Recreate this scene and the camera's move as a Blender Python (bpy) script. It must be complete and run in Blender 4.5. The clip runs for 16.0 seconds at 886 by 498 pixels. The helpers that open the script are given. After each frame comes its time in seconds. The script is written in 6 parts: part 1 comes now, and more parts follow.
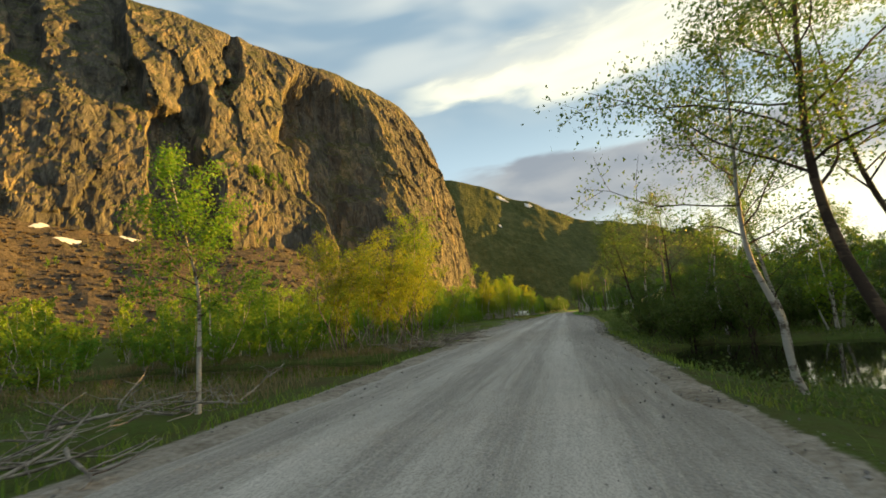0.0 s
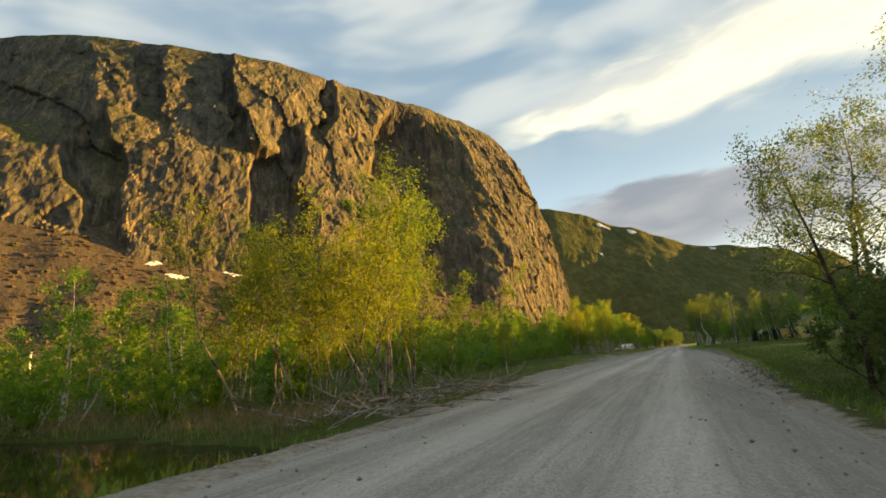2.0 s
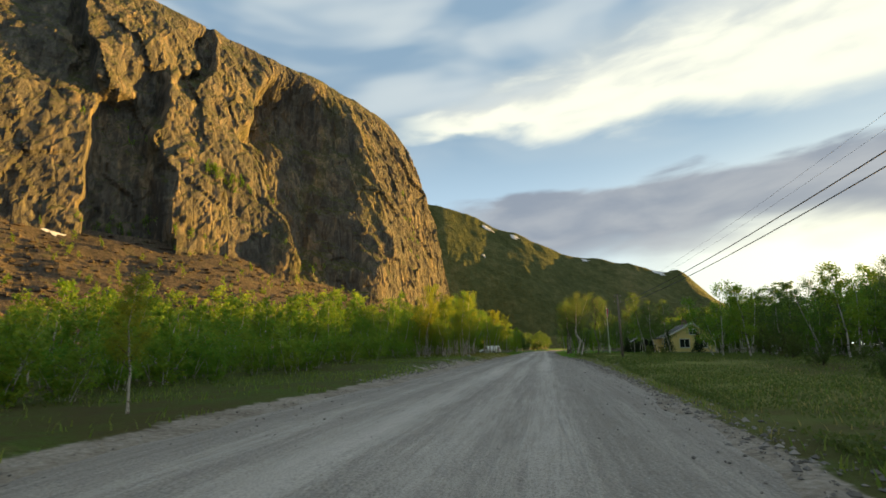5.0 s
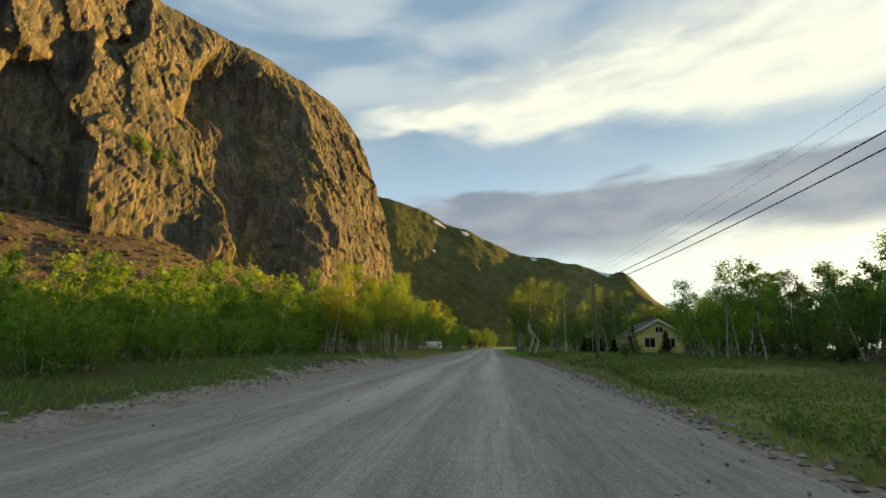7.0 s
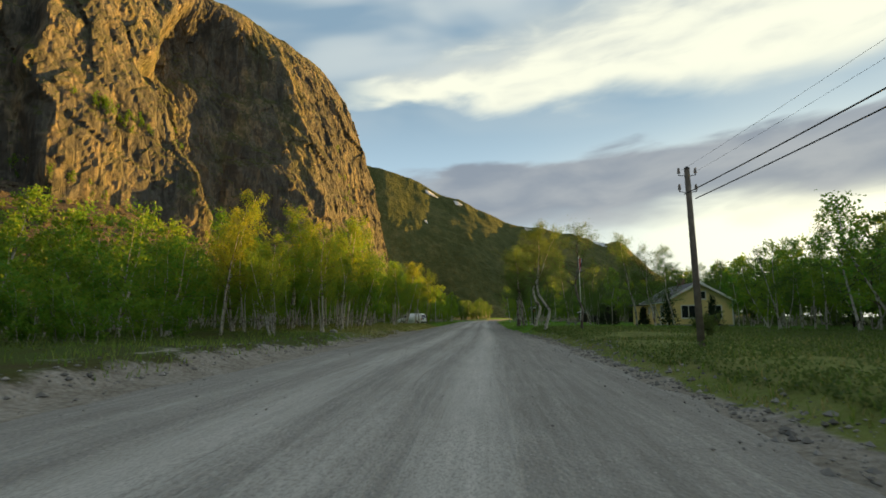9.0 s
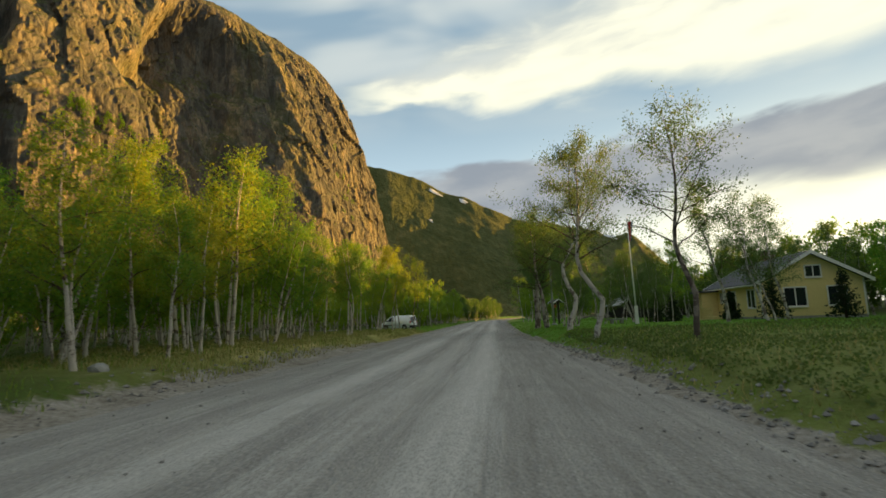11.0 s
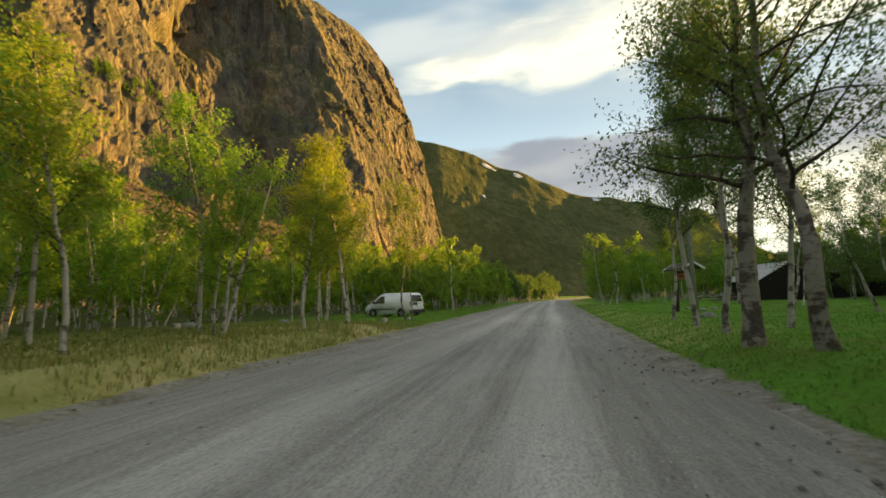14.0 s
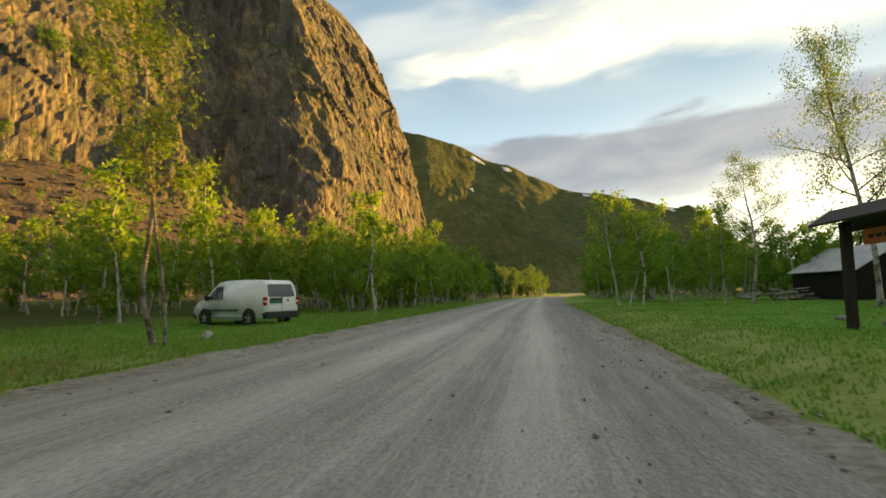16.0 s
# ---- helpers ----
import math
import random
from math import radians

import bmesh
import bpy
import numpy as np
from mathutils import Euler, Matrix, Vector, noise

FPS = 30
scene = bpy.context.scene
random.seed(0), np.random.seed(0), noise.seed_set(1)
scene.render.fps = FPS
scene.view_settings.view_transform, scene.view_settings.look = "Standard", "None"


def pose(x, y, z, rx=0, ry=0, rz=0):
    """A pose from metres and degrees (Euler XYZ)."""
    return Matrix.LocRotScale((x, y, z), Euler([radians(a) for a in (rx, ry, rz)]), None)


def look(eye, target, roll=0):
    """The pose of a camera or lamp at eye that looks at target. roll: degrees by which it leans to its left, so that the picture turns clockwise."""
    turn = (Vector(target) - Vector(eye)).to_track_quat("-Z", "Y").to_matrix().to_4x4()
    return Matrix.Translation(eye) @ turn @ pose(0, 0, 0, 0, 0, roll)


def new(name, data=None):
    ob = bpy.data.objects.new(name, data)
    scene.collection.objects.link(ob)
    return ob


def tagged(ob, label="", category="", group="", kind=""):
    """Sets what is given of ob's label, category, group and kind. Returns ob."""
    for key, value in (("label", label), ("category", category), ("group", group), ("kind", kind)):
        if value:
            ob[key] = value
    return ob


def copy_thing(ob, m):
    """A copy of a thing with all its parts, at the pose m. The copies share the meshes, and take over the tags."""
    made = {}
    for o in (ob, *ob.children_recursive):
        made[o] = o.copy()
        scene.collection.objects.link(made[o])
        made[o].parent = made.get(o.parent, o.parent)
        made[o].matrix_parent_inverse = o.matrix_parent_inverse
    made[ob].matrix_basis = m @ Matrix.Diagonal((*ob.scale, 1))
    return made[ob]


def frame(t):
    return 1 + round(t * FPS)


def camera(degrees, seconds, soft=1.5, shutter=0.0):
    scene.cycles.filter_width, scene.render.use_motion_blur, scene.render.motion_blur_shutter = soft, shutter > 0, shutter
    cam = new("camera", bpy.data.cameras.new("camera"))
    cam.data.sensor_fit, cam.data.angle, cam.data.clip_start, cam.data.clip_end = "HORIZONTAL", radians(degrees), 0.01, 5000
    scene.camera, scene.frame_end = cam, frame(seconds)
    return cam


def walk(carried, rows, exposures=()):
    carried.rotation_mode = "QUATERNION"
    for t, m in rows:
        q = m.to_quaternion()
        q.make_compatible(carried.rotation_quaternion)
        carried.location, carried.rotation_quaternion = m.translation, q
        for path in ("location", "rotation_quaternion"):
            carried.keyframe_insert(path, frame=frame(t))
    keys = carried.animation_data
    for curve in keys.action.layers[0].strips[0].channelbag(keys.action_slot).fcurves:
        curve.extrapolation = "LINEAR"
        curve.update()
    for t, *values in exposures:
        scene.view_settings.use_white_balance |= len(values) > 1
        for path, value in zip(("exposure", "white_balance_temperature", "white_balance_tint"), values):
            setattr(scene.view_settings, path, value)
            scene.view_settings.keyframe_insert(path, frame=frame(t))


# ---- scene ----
cam = camera(80.2, 16.0, soft=1.6, shutter=0.15)
PATH = [
    (0.0, pose(0.00, 0.00, 1.40, 97.49, 4.08, 12.95)),
    (0.5, pose(0.05, 3.75, 1.36, 97.81, 3.32, 15.68)),
    (1.0, pose(0.06, 7.49, 1.28, 98.52, 1.72, 18.11)),
    (1.5, pose(0.02, 11.27, 1.21, 99.07, 2.44, 20.32)),
    (2.0, pose(-0.06, 15.04, 1.16, 101.83, 3.75, 23.80)),
    (2.5, pose(-0.08, 18.72, 1.29, 102.44, 3.36, 25.91)),
    (3.0, pose(-0.12, 22.13, 1.23, 102.96, 2.69, 26.14)),
    (3.5, pose(-0.15, 25.43, 1.25, 102.26, 0.79, 22.03)),
    (4.0, pose(-0.23, 28.67, 1.32, 101.21, -0.15, 16.93)),
    (4.5, pose(-0.30, 31.84, 1.36, 100.90, 0.89, 13.29)),
    (5.0, pose(-0.37, 35.03, 1.41, 100.67, 0.35, 10.78)),
    (7.5, pose(-0.34, 52.78, 1.23, 100.11, -0.87, 4.64)),
    (8.0, pose(-0.24, 56.96, 1.26, 98.85, -0.98, 4.42)),
    (8.5, pose(-0.22, 61.27, 1.31, 97.49, -0.11, 4.57)),
    (9.0, pose(-0.20, 65.71, 1.36, 97.32, -0.13, 4.60)),
    (11.5, pose(0.42, 88.61, 1.38, 97.43, 2.40, 5.98)),
    (12.0, pose(0.29, 93.19, 1.36, 96.65, 1.92, 6.76)),
    (12.5, pose(0.14, 97.76, 1.34, 96.83, 2.21, 10.17)),
    (13.0, pose(-0.02, 102.43, 1.33, 96.08, 1.31, 11.25)),
    (13.5, pose(-0.13, 107.03, 1.32, 96.26, 2.35, 11.78)),
    (14.0, pose(-0.16, 111.72, 1.33, 95.38, 1.59, 11.73)),
    (14.5, pose(-0.20, 116.45, 1.28, 94.68, 1.28, 11.87)),
    (15.0, pose(-0.19, 121.15, 1.24, 94.74, 1.16, 11.98)),
    (15.5, pose(-0.11, 125.82, 1.22, 94.83, 0.92, 11.69)),
    (16.0, pose(-0.00, 130.50, 1.14, 94.92, 1.01, 10.51)),
]
walk(cam, PATH, exposures=[(0.0, 1.12, 6450.0, -6.0), (2.5, 1.12, 6650.0, -3.0), (5.0, 0.96, 6050.0, -4.0), (9.0, 0.85, 6100.0, -6.0), (12.5, 1.12, 6600.0, -5.0), (16.0, 1.27, 6650.0, -4.0)])

# ---- light ----
SUN_AZ, SUN_EL = 54.0, 4.5     # degrees right of the road's heading (+y), and above the horizon


class Nodes:
    """Short hand for a node tree."""

    def __init__(self, tree):
        self.tree = tree
        tree.nodes.clear()

    def add(self, kind, **kw):
        n = self.tree.nodes.new(kind)
        for k, v in kw.items():
            if k == "op":
                n.operation = v
            elif k == "blend":
                n.blend_type = v
            elif k == "data":
                n.data_type = v
        return n

    def put(self, socket, value):
        if isinstance(value, bpy.types.NodeSocket):
            self.tree.links.new(value, socket)
        elif value is not None:
            socket.default_value = value

    def math(self, op, a, b=None, c=None):
        n = self.add("ShaderNodeMath", op=op)
        for s, v in zip(n.inputs, (a, b, c)):
            self.put(s, v)
        return n.outputs[0]

    def smooth(self, v, lo, hi, a=0.0, b=1.0):
        n = self.add("ShaderNodeMapRange")
        n.interpolation_type = "SMOOTHSTEP"
        for s, x in zip(n.inputs, (v, lo, hi, a, b)):
            self.put(s, x)
        return n.outputs[0]

    def mix(self, fac, a, b, blend="MIX"):
        n = self.add("ShaderNodeMix", data="RGBA", blend=blend)
        self.put(n.inputs[0], fac)
        for s, v in ((n.inputs[6], a), (n.inputs[7], b)):
            self.put(s, (*v, 1) if isinstance(v, tuple) and len(v) == 3 else v)
        return n.outputs[2]

    def noise(self, vec, scale, detail=4.0, rough=0.55, distort=0.0):
        n = self.add("ShaderNodeTexNoise")
        self.put(n.inputs["Vector"], vec)
        n.inputs["Scale"].default_value, n.inputs["Detail"].default_value = scale, detail
        n.inputs["Roughness"].default_value, n.inputs["Distortion"].default_value = rough, distort
        return n.outputs[0]

    def voronoi(self, vec, scale, out="Distance", feature="F1"):
        n = self.add("ShaderNodeTexVoronoi")
        n.feature = feature
        self.put(n.inputs["Vector"], vec)
        n.inputs["Scale"].default_value = scale
        return n.outputs[out]

    def stretch(self, vec, sx, sy, sz):
        n = self.add("ShaderNodeVectorMath", op="MULTIPLY")
        self.put(n.inputs[0], vec)
        n.inputs[1].default_value = (sx, sy, sz)
        return n.outputs[0]

    def ramp(self, fac, stops):
        n = self.add("ShaderNodeValToRGB")
        self.put(n.inputs[0], fac)
        r = n.color_ramp
        while len(r.elements) < len(stops):
            r.elements.new(0.5)
        for e, (p, c) in zip(r.elements, stops):
            e.position, e.color = p, (*c, 1)
        return n.outputs[0]


def make_world():
    world = bpy.data.worlds.new("sky")
    scene.world = world
    world.use_nodes = True
    n = Nodes(world.node_tree)
    sky = n.add("ShaderNodeTexSky")
    sky.sky_type, sky.sun_disc = "NISHITA", False
    sky.sun_elevation, sky.sun_rotation = radians(SUN_EL), radians(SUN_AZ)
    sky.air_density, sky.dust_density, sky.ozone_density = 1.0, 0.6, 1.6
    co = n.add("ShaderNodeTexCoord").outputs["Generated"]
    sep = n.add("ShaderNodeSeparateXYZ")
    n.put(sep.inputs[0], co)
    x, y, z = sep.outputs
    deg = 57.29578
    az = n.math("MULTIPLY", n.math("ARCTAN2", x, y), deg)
    el = n.math("MULTIPLY", n.math("ARCSINE", z), deg)
    comb = n.add("ShaderNodeCombineXYZ")
    n.put(comb.inputs[0], n.math("MULTIPLY", az, 0.05))
    n.put(comb.inputs[1], n.math("MULTIPLY", el, 0.16))
    skew = n.math("SUBTRACT", n.math("MULTIPLY", el, 0.16), n.math("MULTIPLY", az, 0.012))
    n.put(comb.inputs[1], skew)
    vec = comb.outputs[0]
    fine = n.noise(vec, 2.2, 6.0, 0.5, 0.35)
    coarse = n.noise(vec, 0.9, 3.0, 0.5, 0.3)
    wob = n.math("ADD", n.math("MULTIPLY", n.math("SUBTRACT", fine, 0.5), 4.5), n.math("MULTIPLY", n.math("SUBTRACT", coarse, 0.5), 5.0))
    elw = n.math("ADD", el, wob)
    base = n.mix(1.0, sky.outputs[0], (SKY, SKY, SKY), "MULTIPLY")
    # the sun's glow through thin cloud
    dx = n.math("MULTIPLY", n.math("SUBTRACT", az, 33.0), 0.045)
    dy = n.math("MULTIPLY", n.math("SUBTRACT", el, 7.5), 0.12)
    r2 = n.math("ADD", n.math("MULTIPLY", dx, dx), n.math("MULTIPLY", dy, dy))
    glow = n.math("EXPONENT", n.math("MULTIPLY", r2, -1.0))
    col = n.mix(0.55, base, (0.50, 0.62, 0.82))
    col = n.mix(n.smooth(el, 24.0, 13.0, 0.0, 0.6), col, (0.66, 0.76, 0.92))
    # soft grey-white clouds overhead
    high = n.math("MULTIPLY", n.smooth(coarse, 0.36, 0.64), n.smooth(el, 17.0, 27.0))
    col = n.mix(n.math("MULTIPLY", high, 0.75), col, (0.74, 0.71, 0.72))
    # long bright streak that climbs to the right
    mid = n.math("ADD", n.math("MULTIPLY", n.math("ADD", az, 15.0), 0.10), 23.5)
    wide = n.math("MAXIMUM", n.math("ADD", n.math("MULTIPLY", n.math("ADD", az, 15.0), 0.125), 1.2), 0.1)
    rise = n.math("DIVIDE", n.math("SUBTRACT", elw, mid), wide)
    streak = n.math("MULTIPLY", n.math("MULTIPLY", n.smooth(rise, -1.15, -0.45), n.smooth(rise, 1.9, 0.2)), n.smooth(az, -19.0, -9.0))
    col = n.mix(n.math("MULTIPLY", streak, 0.92), col, n.mix(n.smooth(n.math("ADD", rise, n.math("MULTIPLY", n.math("SUBTRACT", fine, 0.5), 3.0)), 1.2, -0.4), (0.76, 0.70, 0.66), (1.16, 1.02, 0.84)))
    # horizon glow under the bank
    col = n.mix(n.math("MINIMUM", n.math("MULTIPLY", glow, 1.0), 0.97), col, (1.5, 1.28, 0.95))
    # grey-violet bank
    low = n.math("ADD", n.math("MULTIPLY", az, 0.03), 10.6)
    top = n.math("ADD", n.math("MULTIPLY", az, 0.07), 15.6)
    bank = n.math("MULTIPLY", n.smooth(n.math("SUBTRACT", elw, low), -3.2, 0.6), n.smooth(n.math("SUBTRACT", elw, top), 0.9, -0.5))
    bank = n.math("MULTIPLY", bank, n.smooth(az, -16.0, -4.0))
    col = n.mix(n.math("MULTIPLY", bank, 0.92), col, n.mix(n.smooth(fine, 0.3, 0.7), (0.30, 0.30, 0.365), (0.45, 0.42, 0.455)))
    # the dusk sky dims overhead and away from the sun
    turn = n.math("ABSOLUTE", n.math("SUBTRACT", az, 20.0))
    dim = n.math("MULTIPLY", n.smooth(el, 34.0, 62.0, 1.0, 0.82), n.smooth(turn, 75.0, 140.0, 1.0, 0.62))
    grey = n.add("ShaderNodeCombineXYZ")
    for k in range(3):
        n.put(grey.inputs[k], dim)
    col = n.mix(1.0, col, grey.outputs[0], "MULTIPLY")
    bg = n.add("ShaderNodeBackground")
    n.put(bg.inputs[0], col)
    bg.inputs[1].default_value = 0.55
    out = n.add("ShaderNodeOutputWorld")
    n.put(out.inputs[0], bg.outputs[0])


SKY = 0.10
make_world()
lamp = new("sun", bpy.data.lights.new("sun", "SUN"))
lamp.data.energy, lamp.data.angle, lamp.data.color = 9.4, radians(0.45), (1.0, 0.50, 0.095)
way = Vector((math.sin(radians(SUN_AZ)) * math.cos(radians(SUN_EL)), math.cos(radians(SUN_AZ)) * math.cos(radians(SUN_EL)), math.sin(radians(SUN_EL))))
lamp.matrix_world = look(way * 100, (0, 0, 0))

# ---- materials ----


def material(name, rough=0.8, metal=0.0, spec=None):
    m = bpy.data.materials.new(name)
    m.use_nodes = True
    n = Nodes(m.node_tree)
    b = n.add("ShaderNodeBsdfPrincipled")
    o = n.add("ShaderNodeOutputMaterial")
    n.put(o.inputs[0], b.outputs[0])
    b.inputs["Roughness"].default_value, b.inputs["Metallic"].default_value = rough, metal
    if spec is not None:
        b.inputs["Specular IOR Level"].default_value = spec
    return m, n, b


def bump(n, b, height, strength=0.4, dist=0.05):
    k = n.add("ShaderNodeBump")
    k.inputs["Strength"].default_value, k.inputs["Distance"].default_value = strength, dist
    n.put(k.inputs["Height"], height)
    n.put(b.inputs["Normal"], k.outputs[0])


def obj(n):
    return n.add("ShaderNodeTexCoord").outputs["Object"]


def plain(name, c, rough=0.6, metal=0.0, vary=0.25, scale=6.0):
    """A painted or plain surface with slight mottling."""
    m, n, b = material(name, rough, metal)
    v = n.noise(obj(n), scale, 5.0)
    lo = tuple(x * (1 - vary) for x in c)
    hi = tuple(min(1.0, x * (1 + vary * 0.6)) for x in c)
    n.put(b.inputs["Base Color"], n.ramp(v, [(0.3, lo), (0.7, hi)]))
    n.put(b.inputs["Roughness"], n.smooth(v, 0.2, 0.8, rough - 0.08, min(1, rough + 0.08)))
    return m


def rock_material(name, dark, mid, pale, moss, scale=1.0, ledge=1.0):
    m, n, b = material(name, 0.92, spec=0.2)
    co = obj(n)
    streak = n.stretch(co, 1, 1, 0.28)
    big = n.noise(streak, 0.022 * scale, 5.0, 0.6, 0.4)
    med = n.noise(streak, 0.12 * scale, 6.0, 0.65, 0.5)
    sml = n.noise(n.stretch(co, 1, 1, 0.4), 0.6 * scale, 6.0, 0.65)
    crack = n.voronoi(n.stretch(co, 1, 1, 0.3), 0.10 * scale, feature="DISTANCE_TO_EDGE")
    run = n.noise(n.stretch(co, 1, 1, 0.10), 0.16 * scale, 4.0, 0.6, 0.8)
    t = n.math("ADD", n.math("MULTIPLY", big, 0.4), n.math("MULTIPLY", med, 0.6))
    col = n.ramp(t, [(0.32, dark), (0.5, mid), (0.68, pale)])
    col = n.mix(n.smooth(sml, 0.36, 0.70, 0.0, 0.6), col, tuple(x * 0.45 for x in mid))
    col = n.mix(n.smooth(run, 0.46, 0.58, 0.0, 0.65), col, tuple(x * 0.6 for x in dark))
    g = n.add("ShaderNodeNewGeometry")
    sp = n.add("ShaderNodeSeparateXYZ")
    n.put(sp.inputs[0], g.outputs["True Normal"])
    flat = n.smooth(sp.outputs[2], 0.35, 0.75, 0.0, ledge)
    green = n.math("MULTIPLY", n.math("MAXIMUM", flat, n.smooth(big, 0.54, 0.64, 0.0, 0.5)), n.smooth(sml, 0.3, 0.55))
    col = n.mix(green, col, moss)
    n.put(b.inputs["Base Color"], col)
    grit = n.noise(n.stretch(co, 1, 1, 0.45), 1.5 * scale, 6.0, 0.7, 0.3)
    h = n.math("ADD", n.math("MULTIPLY", med, 0.45), n.math("ADD", n.math("MULTIPLY", sml, 0.5), n.math("ADD", n.math("MULTIPLY", grit, 0.5), n.smooth(crack, 0.0, 0.10, 0.0, 0.3))))
    bump(n, b, h, 1.0, 2.2 / scale)
    return m


M_CLIFF = rock_material("cliff_rock", (0.068, 0.069, 0.070), (0.158, 0.146, 0.122), (0.42, 0.315, 0.18), (0.075, 0.088, 0.026))
M_SCREE = rock_material("scree_rock", (0.070, 0.057, 0.050), (0.140, 0.106, 0.085), (0.23, 0.178, 0.142), (0.06, 0.075, 0.022), 5.0, 0.2)


def hill_material():
    m, n, b = material("hill_forest", 0.95, spec=0.1)
    co = obj(n)
    big, med = n.noise(co, 0.012, 5.0, 0.6), n.noise(n.stretch(co, 1, 1, 0.5), 0.09, 6.0, 0.65)
    t = n.math("ADD", n.math("MULTIPLY", big, 0.5), n.math("MULTIPLY", med, 0.5))
    col = n.ramp(t, [(0.36, (0.062, 0.074, 0.026)), (0.5, (0.10, 0.112, 0.042)), (0.64, (0.18, 0.17, 0.075))])
    sml = n.noise(co, 0.35, 4.0)
    n.put(b.inputs["Base Color"], n.mix(n.smooth(sml, 0.35, 0.65, 0.0, 0.4), col, (0.055, 0.07, 0.024)))
    bump(n, b, n.math("ADD", med, n.math("MULTIPLY", sml, 0.6)), 0.9, 4.0)
    return m


M_HILL = hill_material()
M_SNOW = plain("old_snow", (0.72, 0.74, 0.78), 0.8, vary=0.12, scale=0.4)


def ground_material():
    m, n, b = material("meadow_ground", 0.95, spec=0.1)
    co = obj(n)
    big, med, sml = n.noise(co, 0.10, 5.0, 0.6), n.noise(co, 0.9, 6.0, 0.65), n.noise(co, 9.0, 5.0, 0.6)
    t = n.math("ADD", n.math("MULTIPLY", big, 0.55), n.math("MULTIPLY", med, 0.45))
    col = n.ramp(t, [(0.36, (0.075, 0.058, 0.032)), (0.46, (0.075, 0.085, 0.024)), (0.56, (0.070, 0.115, 0.020)), (0.68, (0.16, 0.14, 0.055))])
    col = n.mix(n.smooth(sml, 0.3, 0.7, 0.0, 0.55), col, (0.055, 0.055, 0.02))
    at = n.add("ShaderNodeAttribute")
    at.attribute_name = "gravel"
    lw = n.add("ShaderNodeAttribute")
    lw.attribute_name = "lawn"
    green = n.ramp(t, [(0.38, (0.16, 0.20, 0.04)), (0.5, (0.13, 0.31, 0.03)), (0.62, (0.21, 0.33, 0.055))])
    col = n.mix(n.math("MULTIPLY", lw.outputs["Fac"], n.smooth(sml, 0.75, 0.35, 0.55, 0.95)), col, green)
    st = n.add("ShaderNodeAttribute")
    st.attribute_name = "straw"
    tan = n.ramp(med, [(0.35, (0.20, 0.20, 0.05)), (0.5, (0.40, 0.35, 0.13)), (0.65, (0.50, 0.43, 0.20))])
    col = n.mix(n.math("MULTIPLY", st.outputs["Fac"], n.smooth(big, 0.32, 0.52, 0.5, 0.97)), col, tan)
    soil = n.ramp(n.math("ADD", n.math("MULTIPLY", med, 0.5), n.math("MULTIPLY", sml, 0.5)), [(0.35, (0.14, 0.122, 0.098)), (0.5, (0.27, 0.248, 0.212)), (0.65, (0.40, 0.375, 0.335))])
    gr = n.smooth(n.math("ADD", at.outputs["Fac"], n.math("MULTIPLY", n.math("SUBTRACT", med, 0.5), 1.4)), 0.35, 0.6)
    n.put(b.inputs["Base Color"], n.mix(gr, col, soil))
    bump(n, b, n.math("ADD", med, n.math("MULTIPLY", sml, 0.7)), 0.8, 0.12)
    return m


def road_material():
    m, n, b = material("gravel_road", 0.9, spec=0.25)
    co = obj(n)
    tr = n.add("ShaderNodeAttribute")
    tr.attribute_name = "track"
    along = n.stretch(co, 1, 0.022, 1)
    streaks, fine = n.noise(along, 1.5, 4.0, 0.6, 0.3), n.noise(n.stretch(co, 1, 0.05, 1), 7.0, 4.0, 0.6, 0.2)
    big, med, sml = n.noise(co, 0.22, 5.0, 0.6), n.noise(co, 1.7, 5.0, 0.65), n.noise(co, 34.0, 4.0, 0.7)
    stone, tint = n.voronoi(co, 17.0), n.voronoi(co, 17.0, "Color")
    worn = n.math("ADD", n.math("MULTIPLY", tr.outputs["Fac"], 0.55), n.math("ADD", n.math("MULTIPLY", streaks, 0.35), n.math("ADD", n.math("MULTIPLY", med, 0.22), n.math("MULTIPLY", big, 0.18))))
    worn = n.math("ADD", worn, n.math("MULTIPLY", n.math("SUBTRACT", fine, 0.5), 0.55))
    col = n.ramp(worn, [(0.30, (0.27, 0.257, 0.236)), (0.5, (0.39, 0.374, 0.345)), (0.72, (0.51, 0.492, 0.458)), (0.95, (0.62, 0.60, 0.565))])
    col = n.mix(n.smooth(sml, 0.42, 0.64, 0.0, 0.6), col, (0.13, 0.123, 0.112))
    loose = n.smooth(worn, 0.62, 0.42)
    spot = n.math("MULTIPLY", loose, n.smooth(stone, 0.30, 0.16))
    sp = n.add("ShaderNodeSeparateColor")
    n.put(sp.inputs[0], tint)
    col = n.mix(n.math("MULTIPLY", spot, n.smooth(sp.outputs[0], 0.35, 0.6, 0.0, 0.8)), col, n.mix(sp.outputs[1], (0.20, 0.19, 0.18), (0.52, 0.50, 0.47)))
    n.put(b.inputs["Base Color"], col)
    h = n.math("ADD", n.math("MULTIPLY", med, 0.5), n.math("ADD", n.math("MULTIPLY", sml, 0.25), n.math("MULTIPLY", n.math("MULTIPLY", loose, stone), -0.9)))
    bump(n, b, h, 0.75, 0.04)
    return m


M_GROUND, M_ROAD = ground_material(), road_material()


